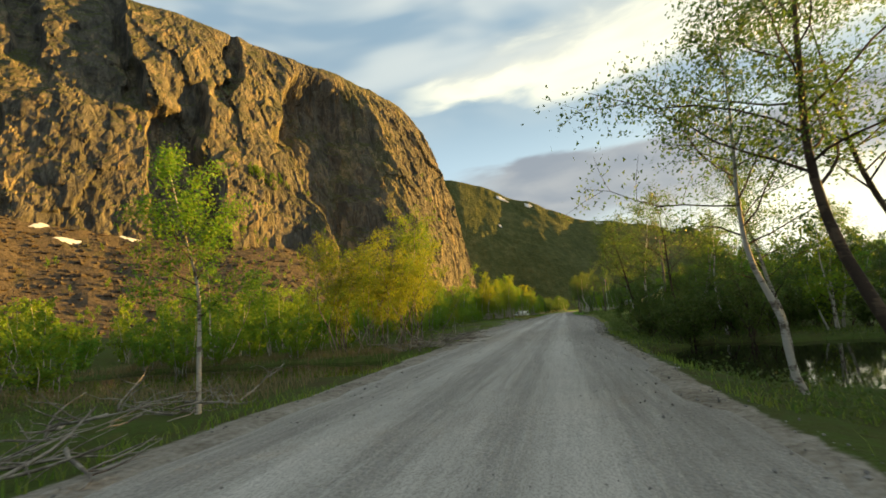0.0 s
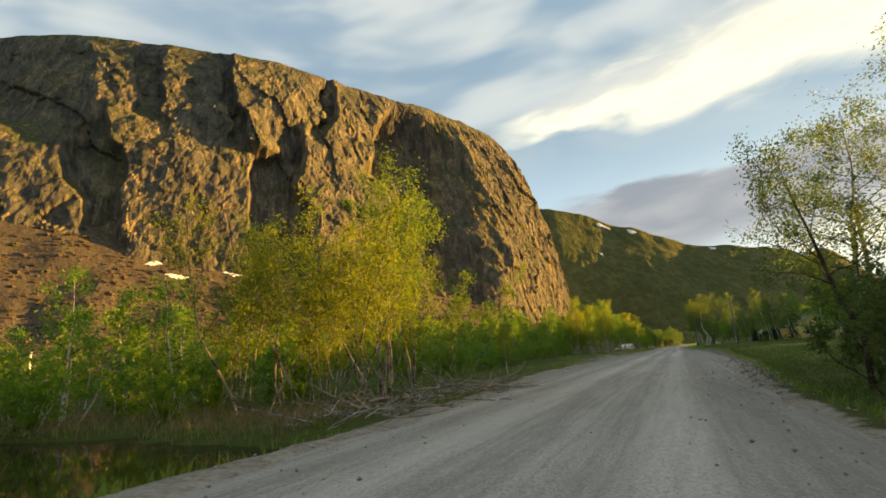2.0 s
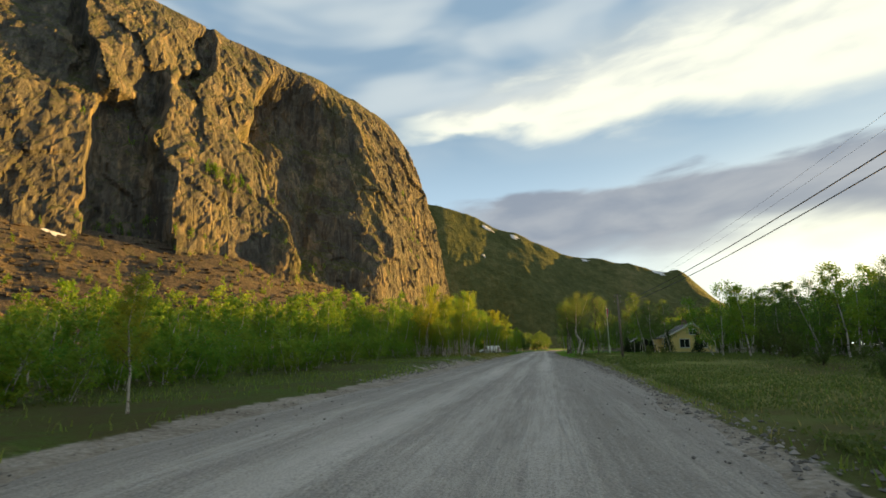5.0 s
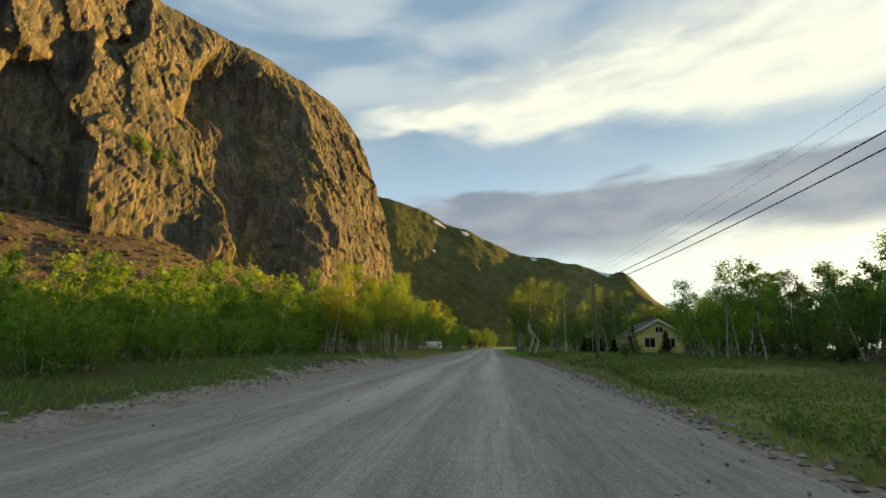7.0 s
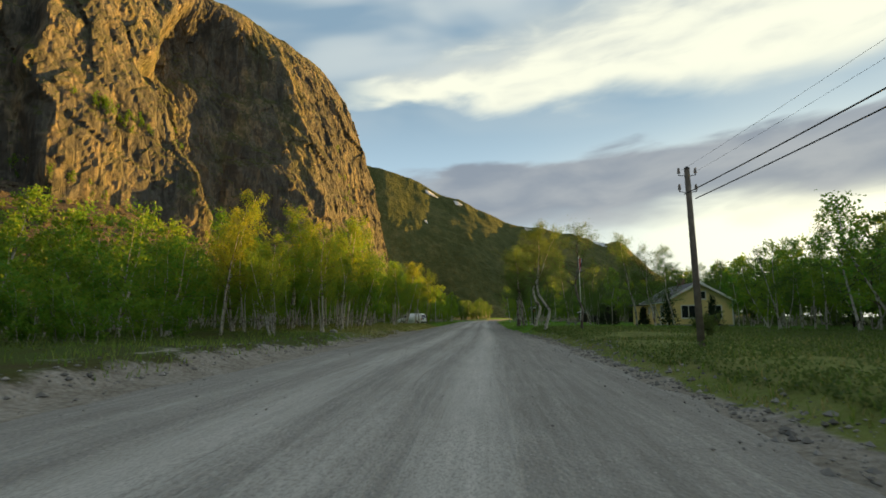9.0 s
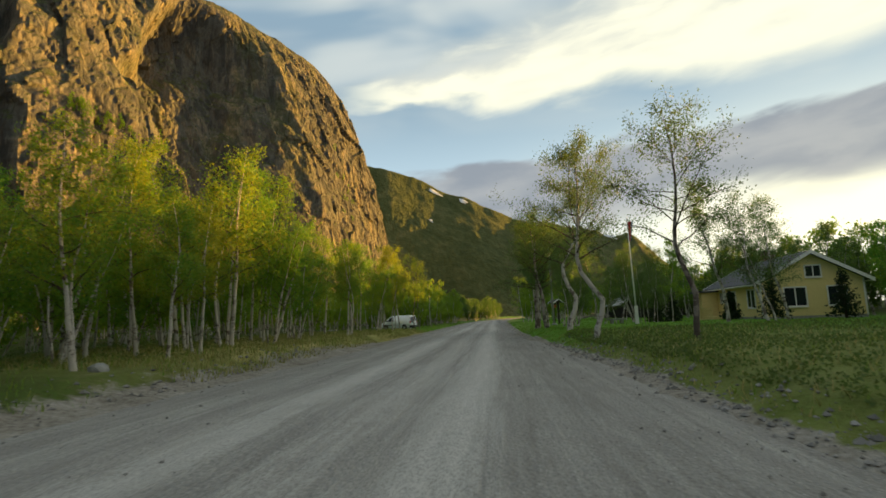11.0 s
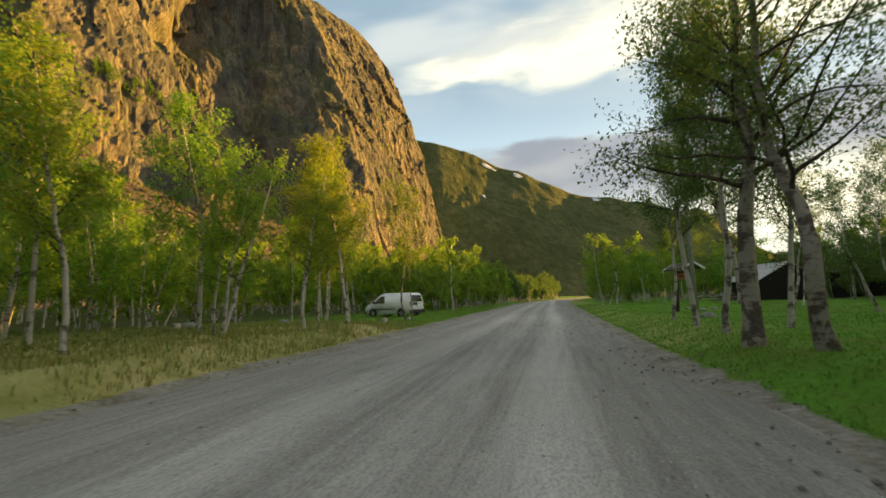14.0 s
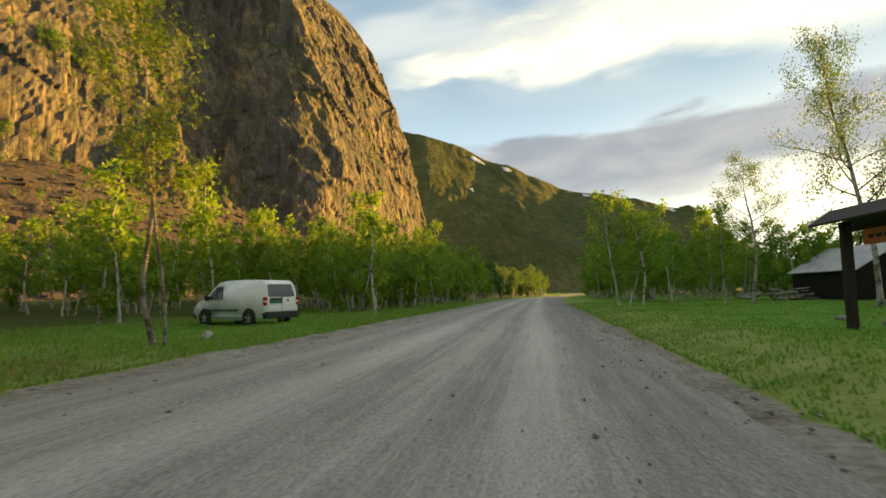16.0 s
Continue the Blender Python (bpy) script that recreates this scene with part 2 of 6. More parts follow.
def leaf_material(name, a, c, trans):
    m, n, b = material(name, 0.55, spec=0.3)
    rnd = n.add("ShaderNodeNewGeometry").outputs["Random Per Island"]
    tree = n.add("ShaderNodeObjectInfo").outputs["Random"]
    f = n.math("ADD", n.math("MULTIPLY", rnd, 0.6), n.math("MULTIPLY", tree, 0.4))
    col = n.mix(f, a, c)
    n.put(b.inputs["Base Color"], col)
    t = n.add("ShaderNodeBsdfTranslucent")
    n.put(t.inputs[0], n.mix(f, tuple(x * trans for x in a), tuple(x * trans for x in c)))
    s = n.add("ShaderNodeMixShader")
    s.inputs[0].default_value = 0.45
    n.put(s.inputs[1], b.outputs[0])
    n.put(s.inputs[2], t.outputs[0])
    out = [k for k in n.tree.nodes if k.type == "OUTPUT_MATERIAL"][0]
    n.put(out.inputs[0], s.outputs[0])
    return m


M_LEAF = leaf_material("birch_leaf", (0.060, 0.190, 0.018), (0.205, 0.25, 0.020), 1.85)
# young leaf; some gold of the low sun is put into its colour
M_LEAF_GOLD = leaf_material("sun_tinted_young_leaf", (0.072, 0.165, 0.014), (0.235, 0.225, 0.015), 1.75)
# lit copy of the birch leaf, with the low sun's gold in the colour
M_LEAF_SUN = leaf_material("sun_tinted_birch_leaf", (0.066, 0.18, 0.016), (0.245, 0.225, 0.016), 1.9)
# willow's own dark leaf; on birches it imitates crowns seen against the light
M_LEAF_DARK = leaf_material("willow_and_backlit_leaf", (0.055, 0.105, 0.022), (0.125, 0.155, 0.032), 1.6)
# grey-green leaf, darkened to look backlit on the right-hand birches
M_LEAF_GREY = leaf_material("grey_shaded_birch_leaf", (0.048, 0.105, 0.022), (0.108, 0.155, 0.03), 1.7)
M_GRASS = leaf_material("grass_blade", (0.09, 0.21, 0.018), (0.26, 0.28, 0.06), 1.3)
M_SHRUB = leaf_material("shrub_leaf", (0.055, 0.115, 0.022), (0.14, 0.165, 0.042), 1.4)


def bark_material(name, pale, dark, amount):
    m, n, b = material(name, 0.85, spec=0.2)
    co = obj(n)
    bands = n.noise(n.stretch(co, 1.2, 1.2, 9.0), 2.2, 4.0, 0.6, 0.5)
    blot, fine = n.noise(co, 2.6, 5.0, 0.65, 0.4), n.noise(co, 18.0, 4.0)
    f = n.math("ADD", n.math("MULTIPLY", bands, 0.22), n.math("MULTIPLY", blot, 0.78))
    col = n.mix(n.smooth(f, amount, amount + 0.09), dark, pale)
    n.put(b.inputs["Base Color"], n.mix(n.smooth(fine, 0.35, 0.7, 0.0, 0.35), col, tuple(x * 0.6 for x in pale)))
    bump(n, b, n.math("ADD", bands, fine), 0.6, 0.01)
    return m


M_BARK = bark_material("birch_bark", (0.50, 0.46, 0.41), (0.10, 0.078, 0.06), 0.41)
M_BARK_DIM = bark_material("old_birch_bark", (0.33, 0.29, 0.245), (0.085, 0.066, 0.052), 0.45)
M_TWIG = bark_material("birch_twig", (0.12, 0.085, 0.06), (0.05, 0.036, 0.028), 0.48)
M_DEAD = bark_material("dead_wood", (0.34, 0.31, 0.27), (0.16, 0.14, 0.12), 0.45)


def water_material():
    m, n, b = material("pond_water", 0.04, spec=0.5)
    b.inputs["Base Color"].default_value = (0.012, 0.012, 0.008, 1)
    co = obj(n)
    bump(n, b, n.noise(n.stretch(co, 1, 0.6, 1), 3.0, 3.0), 0.06, 0.02)
    return m


M_WATER = water_material()

# ---- mesh helpers ----


def mesh_from(name, verts, faces, mat, smooth=False):
    """A mesh from arrays; faces all of one size."""
    verts, faces = np.asarray(verts, np.float32), np.asarray(faces, np.int32)
    me = bpy.data.meshes.new(name)
    me.vertices.add(len(verts))
    me.vertices.foreach_set("co", verts.ravel())
    k = faces.shape[1]
    me.loops.add(faces.size)
    me.loops.foreach_set("vertex_index", faces.ravel())
    me.polygons.add(len(faces))
    me.polygons.foreach_set("loop_start", np.arange(0, faces.size, k, dtype=np.int32))
    me.polygons.foreach_set("use_smooth", np.full(len(faces), smooth))
    me.update(calc_edges=True)
    if mat:
        me.materials.append(mat)
    return me


def grid_faces(nu, nv):
    i = (np.arange(nu - 1)[:, None] * nv + np.arange(nv - 1)[None]).ravel()
    return np.stack([i, i + nv, i + nv + 1, i + 1], 1)


def part(name, bm, mat, parent, label="", smooth=False):
    """Links a bmesh as one mesh object under a thing or a part."""
    me = bpy.data.meshes.new(name)
    for f in bm.faces:
        f.smooth = smooth
    bm.to_mesh(me)
    bm.free()
    me.materials.append(mat)
    ob = new(name, me)
    ob.parent = parent
    if label:
        ob["label"] = label
    return ob


def part_mesh(name, me, parent, label=""):
    ob = new(name, me)
    ob.parent = parent
    if label:
        ob["label"] = label
    return ob


def box(bm, lo, hi, bevel=0.0, m=None):
    c = [(a + b) / 2 for a, b in zip(lo, hi)]
    s = [b - a for a, b in zip(lo, hi)]
    r = bmesh.ops.create_cube(bm, size=1.0, matrix=Matrix.Translation(c) @ Matrix.Diagonal((*s, 1)))
    vs = r["verts"]
    if bevel:
        es = list({e for v in vs for e in v.link_edges})
        q = bmesh.ops.bevel(bm, geom=es, offset=bevel, segments=2, affect="EDGES", clamp_overlap=True)
        vs = list({v for f in q["faces"] for v in f.verts} | {v for v in vs if v.is_valid})
    if m is not None:
        bmesh.ops.transform(bm, matrix=m, verts=vs)
    return vs


def boxed(lo, hi, bevel=0.0, m=None):
    bm = bmesh.new()
    box(bm, lo, hi, bevel, m)
    return bm


def rod(bm, a, b, r0, r1=None, sides=10):
    a, b = Vector(a), Vector(b)
    d = b - a
    m = Matrix.Translation((a + b) / 2) @ d.to_track_quat("Z", "Y").to_matrix().to_4x4()
    bmesh.ops.create_cone(bm, cap_ends=True, segments=sides, radius1=r0, radius2=r0 if r1 is None else r1, depth=d.length, matrix=m)


def rodded(a, b, r0, r1=None, sides=10):
    bm = bmesh.new()
    rod(bm, a, b, r0, r1, sides)
    return bm


def lattice(p, seed=0):
    """Smooth value noise on an (n, 3) array, about -1 to 1."""
    p = np.asarray(p, float)
    i = np.floor(p).astype(np.int64)
    f = p - i
    f = f * f * (3 - 2 * f)
    out = 0
    for a in (0, 1):
        for b in (0, 1):
            for c in (0, 1):
                h = (i[:, 0] + a) * 374761393 + (i[:, 1] + b) * 668265263 + (i[:, 2] + c) * 2147483647 + seed * 1274126177
                h = (h ^ (h >> 13)) * 1274126177
                h = ((h ^ (h >> 16)) & 0xFFFF) / 32767.5 - 1
                out = out + h * (f[:, 0] if a else 1 - f[:, 0]) * (f[:, 1] if b else 1 - f[:, 1]) * (f[:, 2] if c else 1 - f[:, 2])
    return out


def fractal(p, octaves=4, seed=0, gain=0.5):
    p, total, amp = np.asarray(p, float), 0, 1.0
    for k in range(octaves):
        total = total + amp * lattice(p * 2**k + 17.3 * k, seed + k)
        amp *= gain
    return total


# ---- the land ----
ROAD_Y = [-80, 8, 30, 46, 62, 76, 98, 116, 122, 146, 175, 200, 240, 300, 360]
ROAD_L = [-4.8, -4.8, -5.6, -6.9, -6.6, -6.8, -6.3, -6.3, -6.2, -6.2, -6.2, -6.2, -5.0, 3.0, 18.0]
ROAD_R = [1.9, 1.9, 1.7, 2.6, 3.1, 3.4, 3.4, 2.3, 2.0, 2.0, 2.1, 2.2, 3.6, 11.0, 26.0]
FOOT = [(-620, -60, 60), (-430, 80, 44), (-300, 168, 46), (-232, 232, 52), (-150, 328, 50), (-116, 425, 44), (-90, 540, 26), (-112, 650, 22), (-230, 760, 60)]
TOP = [(-800, 60, 250), (-590, 165, 256), (-410, 218, 258), (-285, 290, 242), (-225, 370, 235), (-185, 440, 232), (-150, 526, 226), (-200, 640, 240), (-330, 760, 290)]


def curve_points(ctrl, u):
    """Points on a smooth curve through the control points, u in 0 to 1."""
    c = np.asarray(ctrl, float)
    k = len(c) - 1
    t = np.clip(np.asarray(u) * k, 0, k - 1e-9)
    i = t.astype(int)
    f = (t - i)[:, None]
    p0, p1, p2, p3 = c[np.maximum(i - 1, 0)], c[i], c[i + 1], c[np.minimum(i + 2, k)]
    return 0.5 * (2 * p1 + (p2 - p0) * f + (2 * p0 - 5 * p1 + 4 * p2 - p3) * f**2 + (3 * p1 - p0 - 3 * p2 + p3) * f**3)




def smoothstep(a, b, v):
    t = np.clip((np.asarray(v, float) - a) / (b - a), 0, 1)
    return t * t * (3 - 2 * t)


def road_edges(y):
    return np.interp(y, ROAD_Y, ROAD_L), np.interp(y, ROAD_Y, ROAD_R)


def ground_z(x, y):
    """Height of the land, apart from cliff and scree."""
    x, y = np.atleast_1d(np.asarray(x, float)), np.atleast_1d(np.asarray(y, float))
    left, right = road_edges(y)
    p = np.stack([x, y, 0 * x], 1)
    wob = 0.35 * lattice(p * 0.45, 3) + 0.15 * lattice(p * 1.7, 4)
    off = np.maximum(left - x, x - right) + wob
    ragged = 0.25 * lattice(p * 0.35, 5) + 0.12 * lattice(p * 1.1, 6)
    basin = np.minimum(np.hypot((x + 15.0) / 9.5, (y - 20.0 - 0.12 * (x + 15)) / 5.0), np.hypot((x - 7.6) / 5.4, (y - 16.5) / 6.2)) + ragged
    pond = smoothstep(1.15, 0.8, basin)
    wet = smoothstep(44, 32, y)
    side = np.where(x > 0, 0.42 - 0.26 * smoothstep(116, 132, y), 0.34 - 0.32 * smoothstep(126, 142, y))
    bank = side * smoothstep(58, 74, y) + 0.10 - 0.32 * wet
    rise = bank * smoothstep(0.2, 1.7, off) + 0.10 * fractal(p * 0.25, 3, 7) * smoothstep(0.5, 3, off)
    sink = -0.75 * smoothstep(0.3, np.where(x > 0, 1.0, 1.6), off) * pond
    hump = 1.2 * smoothstep(20, 70, off) * (1 + 0.5 * lattice(p * 0.03, 8))
    inside = smoothstep(0.2, -0.5, off)
    return rise + sink + hump - 0.10 * inside


def make_ground():
    xs = np.concatenate([-np.geomspace(14, 1500, 46)[::-1], np.arange(-13.6, 9.0, 0.32), np.geomspace(9.2, 1500, 46)])
    ys = np.concatenate([-np.geomspace(10, 900, 22)[::-1], np.arange(-9, 190, 0.6), np.geomspace(190.6, 2600, 46)])
    gx, gy = [a.ravel() for a in np.meshgrid(xs, ys, indexing="ij")]
    gz = ground_z(gx, gy)
    me = mesh_from("ground", np.stack([gx, gy, gz], 1), grid_faces(len(xs), len(ys)), M_GROUND, True)
    left, right = road_edges(gy)
    off = np.maximum(left - gx, gx - right)
    near = smoothstep(np.where(gx > 0, 0.55, 0.8 + 0.7 * smoothstep(116, 106, gy)), 0.05, off) + (gx < 0) * (0.26 * smoothstep(4, 1, off) * smoothstep(86, 96, gy) * smoothstep(122, 112, gy) + 0.33 * smoothstep(5, 1.5, off) * smoothstep(54, 62, gy) * smoothstep(92, 84, gy))
    at = me.attributes.new("gravel", "FLOAT", "POINT")
    at.data.foreach_set("value", np.clip(near, 0, 1).astype(np.float32))
    lawn = np.where(gx > 0, np.maximum(smoothstep(92, 112, gy), 0.3 * smoothstep(40, 62, gy) * smoothstep(12, 3, off)), smoothstep(88, 120, gy)) * np.where(gx > 0, smoothstep(40, 20, gx), 0.75 * smoothstep(-24, -12, gx))
    at = me.attributes.new("lawn", "FLOAT", "POINT")
    at.data.foreach_set("value", np.clip(lawn, 0, 1).astype(np.float32))
    straw = smoothstep(92, 104, gy) * smoothstep(146, 128, gy) * (gx < 0) * smoothstep(13, 6, off) + 0.5 * smoothstep(118, 128, gy) * (gx > 0) * smoothstep(4, 1, off) + 0.28 * (gx > 0) * smoothstep(40, 55, gy) * smoothstep(116, 98, gy) * smoothstep(16, 3, off)
    at = me.attributes.new("straw", "FLOAT", "POINT")
    at.data.foreach_set("value", np.clip(straw, 0, 1).astype(np.float32))
    tagged(new("ground", me), "mossy birch-wood ground with spring grass and bare soil", "ground", kind="structure")


def make_road():
    ys = np.concatenate([np.arange(-80, 200, 0.5), np.arange(200, 360, 3.0)])
    w = np.linspace(-0.10, 1.10, 37)
    left, right = road_edges(ys)
    x = left[:, None] + (right - left)[:, None] * w[None]
    y = np.repeat(ys[:, None], len(w), 1)
    p = np.stack([x.ravel(), y.ravel(), 0 * x.ravel()], 1)
    ruts = 0
    for c, s in ((-0.9, 0.35), (0.75, 0.35), (-3.4, 0.4), (-5.0, 0.4)):
        ruts = ruts - 0.018 * np.exp(-((p[:, 0] - c - 0.25 * lattice(p * 0.06, 2)) / s) ** 2)
    z = 0.012 * fractal(p * 0.9, 3, 21) + ruts + 0.02
    ww = np.repeat(w[None], len(ys), 0).ravel()
    z -= 0.06 * (2 * ww - 1) ** 2
    z -= 0.14 * (smoothstep(0.0, -0.1, ww) + smoothstep(1.0, 1.1, ww))
    me = mesh_from("road", np.stack([p[:, 0], p[:, 1], z], 1), grid_faces(len(ys), len(w)), M_ROAD, True)
    track = 0
    for c, s, k in ((-3.1, 0.6, 0.9), (-1.55, 0.42, 0.6), (-0.2, 0.5, 0.85), (-4.8, 0.4, 0.35)):
        track = track + k * np.exp(-((p[:, 0] - c - 0.35 * lattice(p * 0.05, 2)) / s) ** 2)
    track *= 0.75 + 0.35 * lattice(np.stack([p[:, 0] * 0.4, p[:, 1] * 0.09, p[:, 2]], 1), 23)
    at = me.attributes.new("track", "FLOAT", "POINT")
    at.data.foreach_set("value", np.clip(track, 0, 1).astype(np.float32))
    tagged(new("road", me), "pale grey gravel road with worn wheel tracks", "road", kind="structure")


def facets(s, z, su, sz, seed, offset, tilt):
    """Relief of broken rock: cells, each a plane with its own offset and tilt."""
    p = np.stack([s / su, z / sz], 1)
    i = np.floor(p).astype(np.int64)
    best, out = np.full(len(p), 1e9), np.zeros(len(p))

    def rand(c, k):
        h = c[:, 0] * 374761393 + c[:, 1] * 668265263 + (seed * 7 + k) * 1274126177
        h = (h ^ (h >> 13)) * 1274126177
        return ((h ^ (h >> 16)) & 0xFFFF) / 65535.0
    for a in (-1, 0, 1):
        for b in (-1, 0, 1):
            c = i + [a, b]
            d = p - c - np.stack([rand(c, 1), rand(c, 2)], 1)
            r = np.hypot(d[:, 0], d[:, 1])
            v = offset * (2 * rand(c, 3) - 1) + tilt * ((2 * rand(c, 4) - 1) * d[:, 0] * su + (1.2 * rand(c, 5) - 0.6) * d[:, 1] * sz)
            out, best = np.where(r < best, v, out), np.minimum(best, r)
    return out


CLIFF = []


def make_cliff():
    nu, nv = 700, 215
    u, v = np.linspace(0.12, 1, nu), np.linspace(-0.12, 1.5, nv)
    foot, top = curve_points(FOOT, u), curve_points(TOP, u)
    h = np.clip(v, -0.12, 1)[None, :, None]
    lean = np.sign(h) * np.abs(h) ** 1.5
    pts = np.repeat(foot[:, None], nv, 1)
    d = (top - foot)[:, None]
    pts = pts + np.concatenate([d[..., :2] * lean, d[..., 2:] * h], 2)
    back = np.clip(v - 1, 0, 1)[None, :, None]
    dirn = d[..., :2] / np.linalg.norm(d[..., :2], axis=2, keepdims=True)
    pts = pts + np.concatenate([dirn * back * 330, np.repeat(60 * back - 40 * back**2, nu, 0)], 2)
    tang = np.gradient(foot, axis=0)
    nrm = np.stack([tang[:, 1], -tang[:, 0]], 1)
    nrm /= np.linalg.norm(nrm, axis=1, keepdims=True)
    arc = np.cumsum(np.r_[0, np.linalg.norm(np.diff(foot[:, :2], axis=0), axis=1)])
    s = np.repeat(arc[:, None], nv, 1).ravel()
    z = pts[..., 2].ravel()
    q = np.stack([s, z, 0 * s], 1)
    w1 = lattice(np.stack([s / 46, z / 60, 0 * s], 1), 31)
    w2 = lattice(np.stack([s / 17, z / 24, 0 * s], 1), 39)
    sw = s + 0.10 * (z - 130) + 8 * w1 + 7 * w2 + 3 * lattice(np.stack([s / 6, z / 9, 0 * s], 1), 43)
    # great buttresses and hollows, lower and upper tiers
    low = np.interp(sw, [0, 118, 146, 190, 194, 209, 214, 268, 272, 310, 318, 362, 470, 575, 900], [0, -2, 11, 5, -6, -5, 6, -2, -14, -13, 3, -7, 13, -2, 0])
    lean = sw + 0.5 * (190 - z) * smoothstep(285, 320, sw) * smoothstep(400, 360, sw)
    high = np.interp(lean, [0, 120, 200, 206, 226, 228, 238, 242, 262, 264, 269, 273, 335, 337, 346, 350, 395, 474, 575, 900], [-8, -14, 2, 6, 2, -5, -4, 5, 1, -6, -4, 8, -3, -13, -9, 2, -7, 14, 2, 0])
    tier = smoothstep(0, np.interp(sw, [255, 270], [32, 20]), z - np.interp(sw, [185, 215, 255, 268, 290, 318, 345], [130, 155, 150, 132, 140, 150, 142]) + 13 * w1 - 7 * w2)
    spur = 10 * np.exp(-((sw - 372) / 13) ** 2) * smoothstep(100, 60, z)
    # the great recessed wall, in shade, between the middle rib and the end buttress
    near = np.interp(z, [50, 100, 140, 215], [384, 368, 362, 420])
    far = np.interp(z, [46, 100, 160, 220], [450, 478, 500, 505])
    recess = -38 * smoothstep(-4, 22, sw - near) * np.clip((far - sw) / 46, 0, 1) * smoothstep(5, 80, z) * smoothstep(246, 176, z)
    brow = 7 * np.exp(-((s - 610) / 75) ** 2) * smoothstep(60, 130, z)
    rib = np.abs(lattice(np.stack([(s + 0.35 * z + 8 * w1) / 19, z / 48, 0 * s], 1), 32))
    rib2 = np.abs(lattice(np.stack([(s - 0.2 * z) / 8.0, z / 19, 0 * s], 1), 33))
    flute = np.abs(lattice(np.stack([(s + 0.12 * z + 3 * w2) / 9.0, z / 55, 0 * s], 1), 45)) * smoothstep(430, 500, sw)
    rib3 = lattice(np.stack([s / 4.0, z / 6.5, 0 * s], 1), 34)
    ss, zz = s + 0.3 * z + 3 * w2, z - 0.25 * s + 3 * w1
    facet = facets(ss, zz, 27, 36, 35, 0.9, 0.11)
    block = facets(s + 0.2 * z, z - 0.35 * s, 10, 15, 40, 0.42, 0.15) + facets(s - 0.15 * z, z, 4.5, 7, 44, 0.16, 0.13) + facets(s + 0.1 * z, z, 2.4, 4.6, 46, 0.22, 0.12)
    disp = low * (1 - tier) + high * tier + recess + spur + brow - 1.1 * rib - 0.85 * rib2 - 2.2 * flute + 0.45 * rib3 + facet + block + 0.5 * lattice(q / 2.1, 36)
    disp = disp.reshape(nu, nv)
    fade = smoothstep(1.05, 0.86, v)[None] * 0.9 + 0.1
    pts[..., :2] += nrm[:, None] * (disp * fade)[..., None]
    pts[..., 2] += 1.9 * (lattice(q / 30, 37) + 0.5 * lattice(q / 9, 38)).reshape(nu, nv) * smoothstep(0.9, 1.05, v)[None]
    CLIFF.append((arc, pts))
    me = mesh_from("cliff", pts.reshape(-1, 3), grid_faces(nu, nv), M_CLIFF)
    tagged(new("cliff", me), "steep brown rock cliff lit by low golden sun", "cliff", kind="structure")


def scree_surface(u, w):
    """A point on the scree, u along the cliff's foot, w from its top (0) to its toe (1)."""
    f = curve_points(FOOT, u)
    t = curve_points(FOOT, np.clip(np.asarray(u) + 0.004, 0, 1)) - curve_points(FOOT, np.clip(np.asarray(u) - 0.004, 0, 1))
    nrm = np.stack([t[:, 1], -t[:, 0]], 1)
    nrm /= np.linalg.norm(nrm, axis=1, keepdims=True)
    run = np.interp(u, [0.2, 0.38, 0.5, 0.62, 0.75, 0.9], [95, 90, 74, 62, 46, 30])
    x = f[:, 0] + nrm[:, 0] * run * (w * 1.12 - 0.12)
    y = f[:, 1] + nrm[:, 1] * run * (w * 1.12 - 0.12)
    head = f[:, 2] + np.interp(u, [0.235, 0.261, 0.31, 0.373, 0.41, 0.47, 0.52, 0.6, 0.7], [55, 44, 28, 11, 7, 5, -6, -8, -6])
    z = head * (1 - w) ** 1.15 + 1.0
    p = np.stack([x, y, 0 * x], 1)
    return x, y, z + 2.2 * fractal(p / 16, 4, 51) * np.sin(np.pi * np.clip(w, 0, 1)) ** 0.5


def make_scree():
    nu, nv = 260, 60
    u, w = [a.ravel() for a in np.meshgrid(np.linspace(0.14, 0.9, nu), np.linspace(0, 1, nv), indexing="ij")]
    x, y, z = scree_surface(u, w)
    me = mesh_from("scree", np.stack([x, y, z], 1), grid_faces(nu, nv), M_SCREE)
    tagged(new("scree", me), "reddish-brown scree slope below the cliff", "scree", kind="structure")


HILL = []


